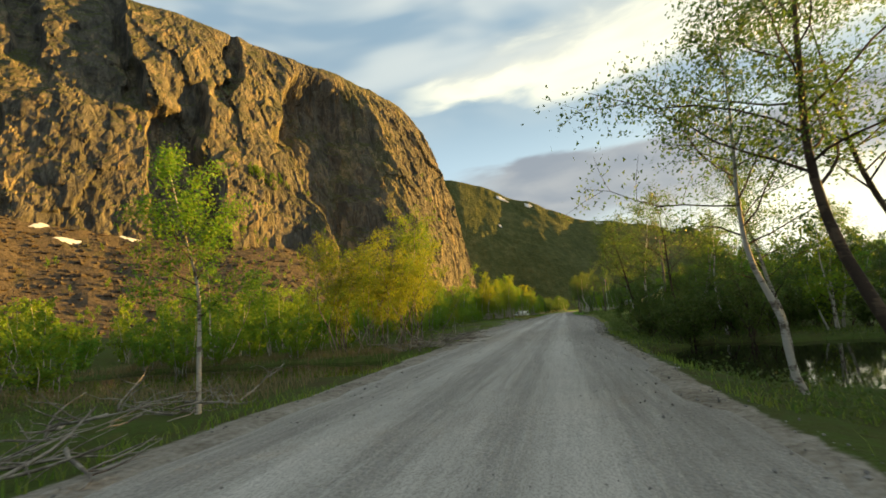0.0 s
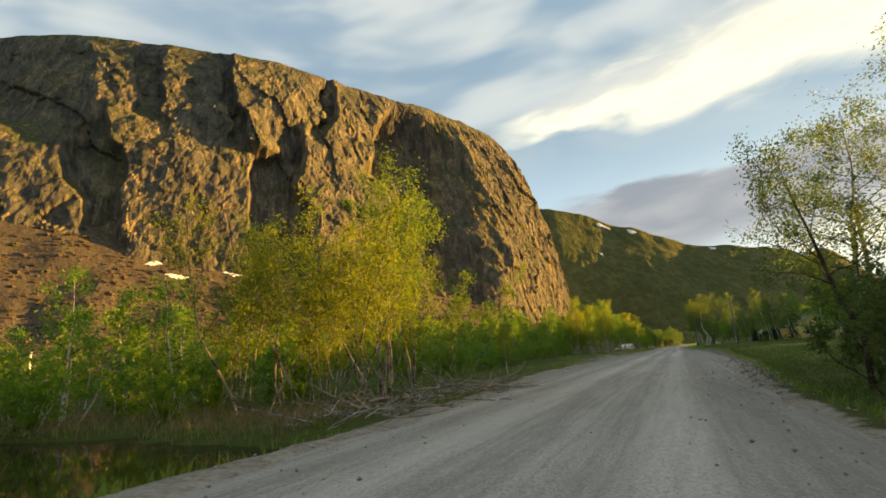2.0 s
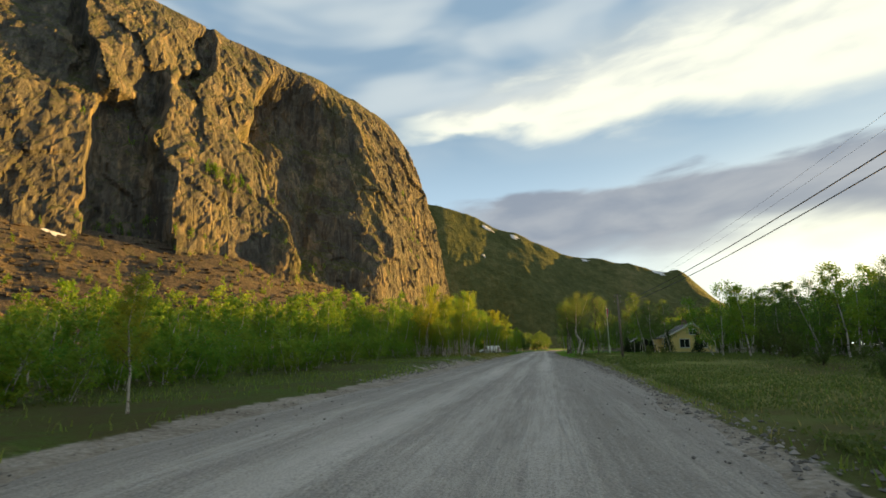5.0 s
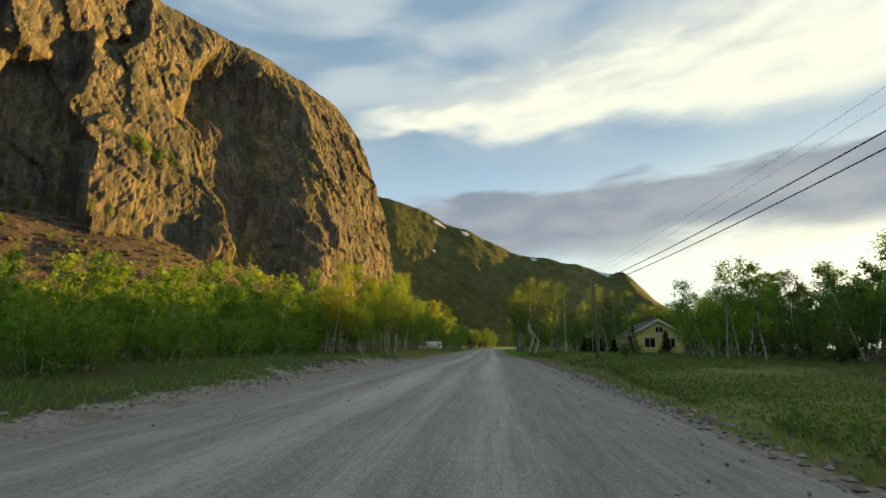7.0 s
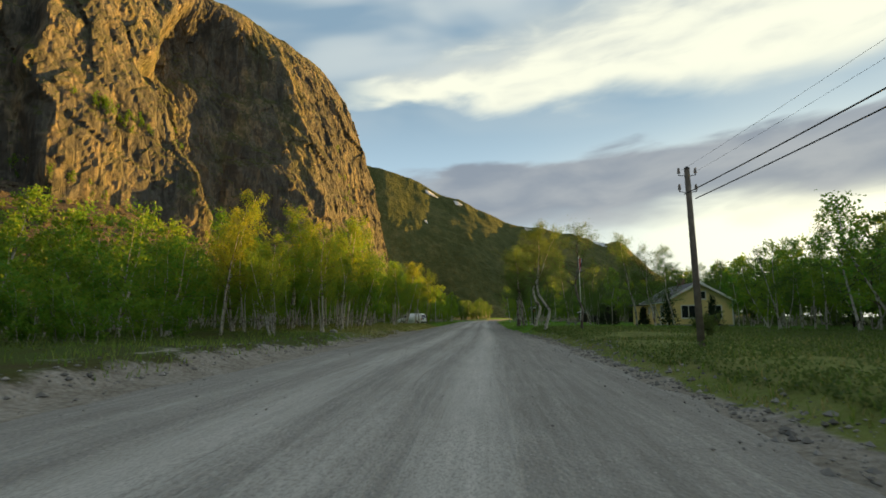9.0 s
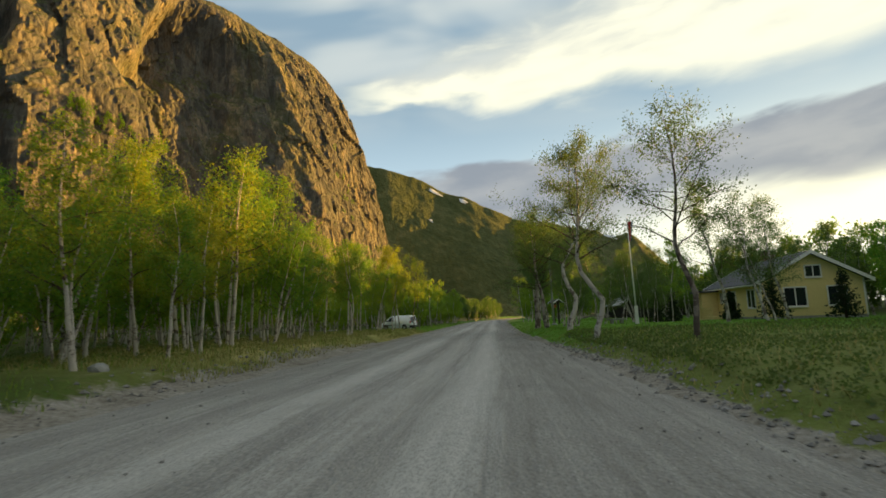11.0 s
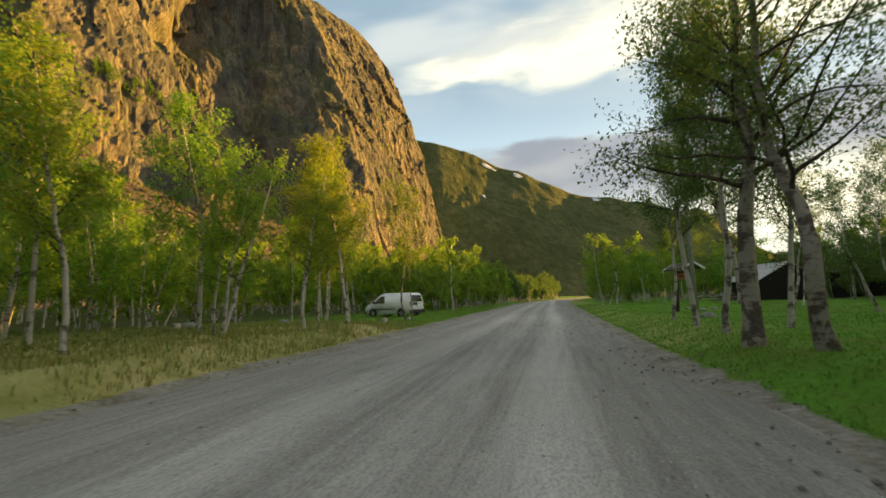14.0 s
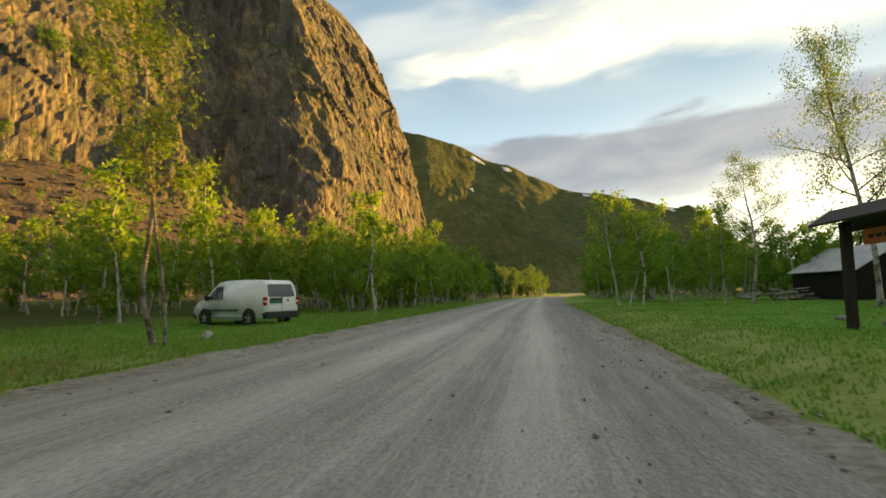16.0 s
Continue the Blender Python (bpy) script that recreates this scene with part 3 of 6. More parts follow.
def make_hill():
    ridge = [(-420, 840, 330), (-260, 840, 270), (-160, 850, 228), (-100, 880, 212), (3, 905, 176), (85, 930, 143), (195, 950, 122), (228, 960, 124), (275, 975, 78), (340, 990, 26), (440, 1000, 8)]
    nu, nv = 300, 110
    r = curve_points(ridge, np.linspace(0, 1, nu))
    v = np.linspace(-0.5, 1, nv)
    foot = r.copy()
    foot[:, 1] -= 250
    foot[:, 0] += 40
    foot[:, 2] = -3
    a = np.clip(v, 0, 1)[None, :, None]
    pts = r[:, None] * (1 - a) + foot[:, None] * a
    pts[..., 2] = foot[:, None, 2] + (r[:, None, 2] - foot[:, None, 2]) * (1 - a[..., 0]) ** 1.25
    back = np.clip(-v, 0, 1)[None]
    pts[..., 1] += 500 * back
    pts[..., 2] -= 60 * back**2
    q = pts.reshape(-1, 3) * [1, 0.6, 0]
    amp = np.repeat(np.clip(1.0 * (1 - v) ** 0.5 * (v + 0.5) ** 0.5, 0, 1)[None], nu, 0).ravel()
    z = 16 * fractal(q / 110, 5, 61) * amp + 2.0 * np.abs(lattice(q / 6, 62)) * smoothstep(0.25, 0.4, np.repeat(v[None], nu, 0).ravel())
    pts[..., 2] += z.reshape(nu, nv) * np.clip(r[:, None, 2] / 120, 0, 1)
    HILL.append(pts)
    me = mesh_from("hill", pts.reshape(-1, 3), grid_faces(nu, nv), M_HILL)
    tagged(new("hill", me), "dark green wooded hill with snow patches on its ridge", "hill", kind="structure")


def make_shade_ridge():
    """Unseen low wooded ridge added across the valley, towards the sun, to shade its floor."""
    across = np.array([math.cos(radians(SUN_AZ)), -math.sin(radians(SUN_AZ))])
    out = np.array([math.sin(radians(SUN_AZ)), math.cos(radians(SUN_AZ))])
    q, v = np.linspace(-215, 420, 130), np.linspace(-1, 1, 25)
    # crest heights are tuned to where the shade should end on the trees
    crest = 640 * math.tan(radians(SUN_EL)) + np.interp(q, [-215, -165, -125, -95, -70, -45, -25, 10, 420], [4.4, 3.4, -2.2, 1.8, 4.2, 3.4, 0.8, 2.4, 7.0])
    ends = smoothstep(-215, -195, q) * smoothstep(420, 330, q)
    qq, vv = [a.ravel() for a in np.meshgrid(q, v, indexing="ij")]
    xy = qq[:, None] * across + (640 + 110 * vv)[:, None] * out
    top = np.repeat((crest * ends)[:, None], len(v), 1).ravel()
    z = top * (1 - np.abs(vv) ** 1.6) - 2 + 1.2 * lattice(np.stack([qq / 7, vv * 12, 0 * qq], 1), 71)
    me = mesh_from("ridge", np.stack([xy[:, 0], xy[:, 1], z], 1), grid_faces(len(q), len(v)), M_HILL)
    tagged(new("ridge", me), "unseen low wooded ridge added to shade the valley floor", "hill", kind="structure")


def make_water():
    for lo, hi, nm in (((-28, 11), (-5.2, 29), "pond"), ((2.3, 8), (15, 25), "pond")):
        me = mesh_from("water", [(lo[0], lo[1], -0.41), (hi[0], lo[1], -0.41), (hi[0], hi[1], -0.41), (lo[0], hi[1], -0.41)], [(0, 1, 2, 3)], M_WATER)
        tagged(new("water", me), "still dark pond water beside the causeway", "water", kind="structure")


make_ground()
make_road()
make_cliff()
make_scree()
make_hill()
make_shade_ridge()
make_water()

# ---- trees ----


def tube(points, radii, sides):
    """Vertices and quads of a tapered tube along a polyline."""
    p, r = np.asarray(points, float), np.asarray(radii, float)
    t = np.gradient(p, axis=0)
    t /= np.linalg.norm(t, axis=1, keepdims=True) + 1e-9
    ref = np.where(np.abs(t[:, 2:]) > 0.9, [[1.0, 0, 0]], [[0, 0, 1.0]])
    a = np.cross(t, ref)
    a /= np.linalg.norm(a, axis=1, keepdims=True) + 1e-9
    b = np.cross(t, a)
    ang = np.arange(sides) * 2 * np.pi / sides
    ring = p[:, None] + r[:, None, None] * (np.cos(ang)[None, :, None] * a[:, None] + np.sin(ang)[None, :, None] * b[:, None])
    n = len(p)
    i = (np.arange(n - 1)[:, None] * sides + np.arange(sides)[None]).ravel()
    j = (np.arange(n - 1)[:, None] * sides + (np.arange(sides)[None] + 1) % sides).ravel()
    return ring.reshape(-1, 3), np.stack([i, j, j + sides, i + sides], 1)


class Tubes:
    def __init__(self):
        self.v, self.f, self.n = [], [], 0

    def add(self, pts, radii, sides):
        v, f = tube(pts, radii, sides)
        self.v.append(v)
        self.f.append(f + self.n)
        self.n += len(v)

    def mesh(self, name, mat):
        return mesh_from(name, np.concatenate(self.v), np.concatenate(self.f), mat, True)


def leaf_cards(rng, centres, size, droop=0.3):
    """Small leaf blades at the centres, turned at random."""
    n = len(centres)
    d = rng.normal(size=(n, 3))
    d[:, 2] -= droop
    d /= np.linalg.norm(d, axis=1, keepdims=True)
    e = np.cross(d, rng.normal(size=(n, 3)))
    e /= np.linalg.norm(e, axis=1, keepdims=True) + 1e-9
    s = (size * rng.uniform(0.7, 1.4, n))[:, None]
    m = centres + d * s * 0.55
    v = np.stack([centres, m + e * s * 0.52, centres + d * s + e * s * 0.05], 1)
    flip = rng.random(n) < 0.5
    v[flip, 1] = (m - e * s * 0.52)[flip]
    return v.reshape(-1, 3), np.arange(3 * n).reshape(n, 3)


def bent(rng, a, d, length, n, wander, lift):
    """A wandering polyline."""
    pts, p, d = [np.array(a, float)], np.array(a, float), np.array(d, float)
    for _ in range(n):
        d = d + rng.normal(size=3) * wander + np.array([0, 0, lift])
        d /= np.linalg.norm(d)
        p = p + d * length / n
        pts.append(p.copy())
    return np.array(pts)


def tree_arrays(seed, height, stems=1, leaves=2200, leaf=0.085, crown_from=0.35, spread=0.32, bend=0.06, limb_count=16, trunk_r=0.075, leafmat=None, lean=(0, 0), kink=0.0, sub=1):
    """A birch-like tree: stems, limbs, twigs and many small leaves."""
    rng = np.random.default_rng(seed)
    wood, twigs, ends = Tubes(), Tubes(), []
    for k in range(stems):
        h = height * (1 if k == 0 else rng.uniform(0.7, 0.98))
        out = rng.normal(size=2) * (0.0 if stems == 1 else 0.16)
        r0 = trunk_r * (1 if k == 0 else rng.uniform(0.55, 0.9))
        base = np.array([out[0] * 1.2, out[1] * 1.2, -0.15])
        n = 14
        pts = bent(rng, base, (lean[0] + out[0], lean[1] + out[1], 1), h, n, bend, 0.05)
        if kink:
            t = np.linspace(0, 1, n + 1)
            pts[:, 0] += kink * (np.exp(-((t - 0.20) / 0.09) ** 2) - 0.7 * np.exp(-((t - 0.42) / 0.13) ** 2))
        rad = r0 * (1 - np.linspace(0, 1, n + 1) ** 1.1 * 0.93)
        rad[0] *= 1.35
        wood.add(pts, rad, 7 if sub else 5)
        for i in range(limb_count):
            f = crown_from + (0.98 - crown_from) * (i + rng.uniform(0, 0.9)) / limb_count
            q = f * n
            j = min(int(q), n - 1)
            at = pts[j] + (pts[j + 1] - pts[j]) * (q - j)
            ang = i * 2.4 + rng.uniform(-0.6, 0.6)
            up = rng.uniform(0.35, 0.95)
            g = (f - crown_from) / (1 - crown_from)
            ln = h * spread * (1.05 - 0.78 * g) * rng.uniform(0.65, 1.2) * min(1, 0.55 + 2.2 * g)
            limb = bent(rng, at, (math.cos(ang), math.sin(ang), up), ln, 6, 0.16, 0.02)
            rr = max(0.008, r0 * (1 - f) * 0.55)
            twigs.add(limb[::1 if sub else 3], np.linspace(rr, 0.004, 7)[::1 if sub else 3], 3)
            for t in range(int(3 + 4 * min(1, ln / 1.5))):
                m = rng.uniform(1.2, 5.9)
                b = int(m)
                s = limb[b] + (limb[min(b + 1, 6)] - limb[b]) * (m - b)
                dd = rng.normal(size=3) * 0.8 + (limb[-1] - limb[0]) / (ln + 1e-6)
                tw = bent(rng, s, dd / np.linalg.norm(dd), ln * rng.uniform(0.22, 0.45), 2, 0.2, -0.03)
                if sub:
                    twigs.add(tw, np.linspace(0.006, 0.0025, 3), 3)
                ends.append(tw)
            ends.append(limb[3:])
    ends = [e for e in ends if len(e) >= 2]
    pick = rng.integers(0, len(ends), leaves)
    cs = np.empty((leaves, 3))
    for i, k in enumerate(pick):
        e = ends[k]
        m = rng.uniform(0.1, len(e) - 1.001)
        b = int(m)
        cs[i] = e[b] + (e[b + 1] - e[b]) * (m - b)
    cs += rng.normal(size=cs.shape) * height * 0.021
    v, f = leaf_cards(rng, cs, leaf)
    return dict(wood=(np.concatenate(wood.v), np.concatenate(wood.f)), twig=(np.concatenate(twigs.v), np.concatenate(twigs.f)), leaf=(v, f), leafmat=leafmat or M_LEAF)


def make_tree(name, seed, height, *args, label="", category="tree", group="birches", bark=None, **kw):
    """A tree as a thing with trunk, branchwork and crown."""
    t = tree_arrays(seed, height, *args, **kw)
    root = new(name)
    part_mesh("trunk", mesh_from("trunk", *t["wood"], bark or M_BARK, True), root)
    tagged(part_mesh("branchwork", mesh_from("branchwork", *t["twig"], M_TWIG, True), root), kind="stuff")
    part_mesh("crown", mesh_from("crown", *t["leaf"], t["leafmat"]), root)
    return tagged(root, label or "slender birch tree with fresh yellow-green spring leaves", category, group)


def place(proto, x, y, turn=0.0, size=1.0, wide=None, tilt=(0.0, 0.0), sink=0.0):
    z = float(ground_z(x, y)[0]) - sink
    m = Matrix.LocRotScale((x, y, z), Euler((tilt[0], tilt[1], turn)), (wide or size, wide or size, size))
    return copy_thing(proto, m)


PROTO = [
    make_tree("birch_tree", 11, 7.2, 1, 7000, 0.09, limb_count=20),
    make_tree("birch_tree", 12, 6.4, 2, 7200, 0.086, crown_from=0.3, leafmat=M_LEAF_SUN),
    make_tree("birch_tree", 13, 7.8, 1, 6800, 0.09, crown_from=0.36, spread=0.27, limb_count=20, leafmat=M_LEAF_SUN),
    make_tree("birch_tree", 14, 5.4, 3, 7200, 0.086, crown_from=0.26, spread=0.36),
    make_tree("birch_tree", 15, 6.8, 1, 6600, 0.092, crown_from=0.32, bend=0.1, limb_count=20, leafmat=M_LEAF_SUN),
]
SPARSE = [
    make_tree("birch_tree", 61, 7.4, 2, 4800, 0.082, crown_from=0.40, spread=0.25, bend=0.085, limb_count=13, trunk_r=0.055, leafmat=M_LEAF_GOLD, bark=M_BARK_DIM, label="thin crooked birch stems with a sparse sunlit crown"),
    make_tree("birch_tree", 62, 6.8, 3, 5000, 0.082, crown_from=0.40, spread=0.26, bend=0.09, limb_count=11, trunk_r=0.048, leafmat=M_LEAF_GOLD, bark=M_BARK_DIM, label="clump of thin crooked birch stems with sparse leaves"),
    make_tree("birch_tree", 63, 5.8, 3, 4200, 0.08, crown_from=0.38, spread=0.27, bend=0.10, limb_count=10, trunk_r=0.04, leafmat=M_LEAF_GOLD, bark=M_BARK_DIM, label="clump of thin crooked birch stems with sparse leaves"),
]
GREY = [
    make_tree("birch_tree", 81, 7.2, 1, 10500, 0.062, crown_from=0.28, spread=0.34, bend=0.09, limb_count=24, trunk_r=0.085, leafmat=M_LEAF_GREY, label="birch with dark bark and fine grey-green leaves"),
    make_tree("birch_tree", 82, 6.4, 2, 10500, 0.062, crown_from=0.25, spread=0.34, bend=0.10, limb_count=18, trunk_r=0.07, leafmat=M_LEAF_GREY, label="forked birch with fine grey-green leaves"),
]
OLD = [
    make_tree("birch_tree", 71, 7.4, 1, 12500, 0.062, crown_from=0.30, spread=0.42, bend=0.11, limb_count=26, trunk_r=0.15, leafmat=M_LEAF_GREY, bark=M_BARK_DIM, label="old birch with a thick pale trunk and broad grey-green crown"),
    make_tree("birch_tree", 72, 7.0, 1, 12500, 0.062, crown_from=0.32, spread=0.44, bend=0.13, limb_count=26, trunk_r=0.125, leafmat=M_LEAF_GREY, bark=M_BARK_DIM, kink=0.25, label="old birch with a crooked pale trunk and broad grey-green crown"),
]
SLIM = [
    make_tree("birch_tree", 91, 8.2, 1, 14000, 0.064, crown_from=0.32, spread=0.23, bend=0.07, limb_count=26, trunk_r=0.085, leafmat=M_LEAF_GREY, label="slim pale birch with fine grey-green leaves on the lawn"),
    make_tree("birch_tree", 92, 7.6, 1, 13000, 0.064, crown_from=0.36, spread=0.25, bend=0.09, limb_count=24, trunk_r=0.075, leafmat=M_LEAF_GREY, kink=0.12, label="slim crooked pale birch with fine grey-green leaves on the lawn"),
]
BUSH = [
    make_tree("willow_bush", 31, 3.2, 7, 3200, 0.10, crown_from=0.15, spread=0.36, bend=0.14, limb_count=8, trunk_r=0.03, leafmat=M_LEAF_DARK, bark=M_TWIG, label="dense willow bush with thin stems and small leaves", category="bush", group="bushes"),
    make_tree("willow_bush", 32, 2.4, 8, 3000, 0.095, crown_from=0.12, spread=0.42, bend=0.16, limb_count=7, trunk_r=0.022, leafmat=M_LEAF_DARK, bark=M_TWIG, label="low willow bush with twiggy stems and small leaves", category="bush", group="bushes"),
]
MID = [
    make_tree("birch_tree", 41, 7.0, 1, 2750, 0.15, crown_from=0.24, limb_count=18, sub=0),
    make_tree("birch_tree", 42, 6.3, 2, 2800, 0.147, crown_from=0.2, sub=0),
    make_tree("birch_tree", 43, 7.6, 1, 2700, 0.15, crown_from=0.27, spread=0.30, limb_count=18, sub=0),
    make_tree("birch_tree", 44, 5.2, 3, 2800, 0.143, crown_from=0.16, spread=0.38, limb_count=12, sub=0),
    make_tree("birch_tree", 45, 6.6, 1, 2600, 0.15, crown_from=0.24, bend=0.1, limb_count=18, sub=0),
]
MIDGREY = [
    make_tree("birch_tree", 47, 7.2, 1, 4600, 0.10, crown_from=0.30, spread=0.36, limb_count=20, trunk_r=0.085, sub=0, leafmat=M_LEAF_GREY, label="round-crowned birch with grey-green leaves behind the field"),
    make_tree("birch_tree", 48, 6.6, 2, 4600, 0.10, crown_from=0.28, spread=0.33, limb_count=14, sub=0, leafmat=M_LEAF_GREY, label="forked birch with grey-green leaves behind the field"),
    make_tree("birch_tree", 49, 7.6, 1, 3800, 0.10, crown_from=0.34, spread=0.30, limb_count=20, bend=0.10, sub=0, leafmat=M_LEAF_GREY, label="crooked birch with thin grey-green leaves behind the field"),
]
SAPLING = make_tree("birch_bush", 46, 3.1, 6, 2500, 0.138, crown_from=0.12, spread=0.42, bend=0.13, limb_count=8, trunk_r=0.028, sub=0, label="bushy young birch in bright yellow-green leaf", category="bush", group="bushes")
FAR = [
    tree_arrays(21, 7.0, 1, 960, 0.275, crown_from=0.22, limb_count=12, trunk_r=0.085, sub=0),
    tree_arrays(22, 6.2, 2, 960, 0.275, limb_count=8, crown_from=0.18, sub=0),
    tree_arrays(23, 7.6, 1, 940, 0.275, limb_count=12, crown_from=0.25, spread=0.31, sub=0),
    tree_arrays(24, 5.0, 3, 940, 0.27, limb_count=6, crown_from=0.12, spread=0.42, sub=0),
]
rnd = random.Random(5)


def side_place(side, d0, d1, y0, y1, power=1.0):
    """A random place beside the road, d0 to d1 metres off its edge."""
    y = rnd.uniform(y0, y1)
    left, right = (float(a) for a in road_edges(y))
    d = d0 + (d1 - d0) * rnd.random() ** power
    return (left - d, y) if side < 0 else (right + d, y)


def spread_out(count, gap, taken, *args):
    """Places with a gap between them and away from those taken."""
    out, tries = [], 0
    while len(out) < count and tries < count * 40:
        tries += 1
        p = side_place(*args)
        if any((p[0] - q[0]) ** 2 + (p[1] - q[1]) ** 2 < gap * gap for q in taken) or blocked(*p):
            continue
        taken.append(p)
        out.append(p)
    return out


def blocked(x, y):
    """Where no tree stands: van, house, sheds and the open lawn."""
    return float(ground_z(x, y)[0]) < -0.42 or (-17 < x < -6 and 140 < y < 156) or (16 < x < 30 and 118 < y < 136) or (2 < x < 24 and 134 < y < 172) or (2 < x < 13 and 110 < y < 136) or (6 < x < 22 and 86 < y < 122) or (3 < x < 9 and 36 < y < 84)


def forest(name, label, places, size=(0.75, 1.12), leaves=None):
    """Many trees too far to pick apart, joined into one."""
    mats = [M_BARK, M_TWIG, leaves or M_LEAF]
    vs, fs, ms, n = [], [], [], 0
    for x, y, *up in places:
        t = FAR[rnd.randrange(len(FAR))]
        a, k = rnd.uniform(0, 6.28), rnd.uniform(*size)
        r = np.array([[math.cos(a), -math.sin(a), 0], [math.sin(a), math.cos(a), 0], [0, 0, 1]]) * k
        o = np.array([x, y, up[0] if up else float(land_z(x, y))])
        for i, key in enumerate(("wood", "twig", "leaf")):
            v, f = t[key]
            if f.shape[1] == 4:
                f = np.concatenate([f[:, [0, 1, 2]], f[:, [0, 2, 3]]])
            vs.append(v @ r.T + o)
            fs.append(f + n)
            ms.append(np.full(len(f), i, np.int32))
            n += len(v)
    me = mesh_from(name, np.concatenate(vs), np.concatenate(fs), None)
    for m in mats:
        me.materials.append(m)
    me.polygons.foreach_set("material_index", np.concatenate(ms))
    return tagged(new(name, me), label, "forest", kind="stuff")


SCREE_SAMPLE = np.stack(scree_surface(*[a.ravel() for a in np.meshgrid(np.linspace(0.14, 0.9, 200), np.linspace(0, 1, 30), indexing="ij")]), 1)


def land_z(x, y):
    """Ground height, the scree included."""
    z = float(ground_z(x, y)[0])
    d = (SCREE_SAMPLE[:, 0] - x) ** 2 + (SCREE_SAMPLE[:, 1] - y) ** 2
    i = int(d.argmin())
    return max(z, SCREE_SAMPLE[i, 2]) if d[i] < 25 else z


TAKEN = []
# most of these bushes and birches are added to stop low sun reaching the road
for x, y, k, s in [(13, 100, 1, .5), (9.5, 90, 1, .6), (21, 92, 0, 1.0), (19, 84, 0, 1.1), (24, 88, 1, 1.2), (17, 78, 1, 1.0), (23, 66, 0, 1.2), (25, 69.5, 0, 1.25), (27, 72, 0, 1.2), (29, 74, 0, 1.25), (31, 77, 0, 1.2), (24, 72, 1, 1.4), (14, 15, 0, 1.1), (16, 18, 0, 1.2), (18, 20, 0, 1.2), (12.5, 9, 0, 1.1), (15, 12, 0, 1.1)]:
    place(BUSH[k], x, y, rnd.uniform(0, 6.28), s)
    TAKEN.append((x, y))
for x, y, k, s in [(20, 76, 0, .95), (23, 81, 1, 1.0), (26, 86, 3, 1.1), (22, 94, 2, .9), (25, 72, 4, 1.0), (28, 92, 1, 1.05), (21, 68, 3, .9)]:
    place(MID[k], x, y, rnd.uniform(0, 6.28), s)
    TAKEN.append((x, y))
for x, y, k, s in [(21.5, 98.5, 0, 1.05), (19.5, 92.5, 2, .9), (22.5, 94.0, 1, .95), (20.5, 87.0, 0, .85), (23.5, 88.5, 2, 1.0), (21.5, 82.0, 1, .9), (24.5, 79.0, 0, 1.0), (25.0, 100.5, 2, 1.0), (20.0, 103.5, 1, .9),
                   (27, 129, 0, 1.05), (29, 133, 1, 1.1), (25.5, 138, 2, 1.05), (28, 141, 0, 1.15), (24.5, 144, 1, 1.0), (27.5, 148, 2, 1.2), (23.5, 151, 0, 1.05), (26, 156, 1, 1.15), (29.5, 153, 0, 1.2), (31, 146, 2, 1.1), (32, 137, 1, 1.2), (30.5, 160, 2, 1.2)]:
    place(MIDGREY[k], x, y, rnd.uniform(0, 6.28), s)
    TAKEN.append((x, y))
# birches along the forest's edge that can be told apart
for x, y, k, s in [(-9.4, 99, 4, .8), (-13.6, 106, 2, 1.25), (-10.9, 105.6, 1, 1.35), (-13.1, 112, 0, 1.15), (-11.6, 110.4, 2, 1.1), (-12.2, 107.8, 0, 1.25), (-10.6, 108.6, 3, 1.2), (-12.8, 116.6, 1, 1.0), (-9.8, 120.6, 4, .95), (-9.2, 124.5, 3, 1.0),
                   (-16.9, 116.4, 2, 1), (-14.1, 115.5, 4, 1), (-12.2, 121.9, 0, 1), (-11.7, 137, 1, .95), (-10.6, 125.8, 0, 1.0), (-10.2, 131.8, 2, 1.0), (-8.4, 128.3, 4, .85),
                   (-10.3, 133.4, 4, .95), (-9.4, 134.8, 0, .85), (-8.6, 132.6, 2, 1.02), 
                   (-9.4, 45.5, 4, .45), (-7.6, 9.8, 0, .78)]:
    place(PROTO[k], x, y, rnd.uniform(0, 6.28), s)
    TAKEN.append((x, y))
for x, y, k, s in [(-10.2, 32.7, 0, 1.2), (-10.6, 35.4, 1, 1.12), (-7.9, 29, 1, 1.05), (-8.9, 30.2, 0, 1.14), (-9.8, 28.4, 2, 1.08), (-11.4, 30, 1, 1.08), (-11.5, 27.0, 2, 1.1), (-9.2, 32.4, 2, 1.2), (-12.4, 33.5, 0, 1.1), (-13.9, 36.4, 1, 1.0), (-8.05, 140.7, 0, 1.15), (-12.6, 28.2, 1, 1.05), (-13.6, 31.0, 0, 1.0), (-8.6, 27.2, 2, .8), (-9.4, 37.6, 2, 1.0)]:
    place(SPARSE[k], x, y, rnd.uniform(0, 6.28), s)
    TAKEN.append((x, y))
for x, y, k, s in [(4.9, 32.6, 0, 1.15), (7.0, 33.4, 1, 1.1), (7.4, 27.5, 0, .8), (7.6, 21.0, 0, 1.1), (12.0, 27.0, 0, .8), (14.5, 26.0, 1, .9), (16.5, 23.5, 0, .85), (18, 28, 1, .95), (12.4, 164.8, 0, 1.25), (13.9, 116.7, 0, 1.25), (15.2, 113.6, 1, 1.2), (17.4, 117.0, 0, 1.1), (8.8, 127.4, 1, .62), (10.6, 131.0, 0, .7), (12.2, 128.4, 1, .75), (14.2, 134.0, 0, .85), (11.4, 122.6, 1, .6)]:
    place(GREY[k], x, y, rnd.uniform(0, 6.28), s)
    TAKEN.append((x, y))
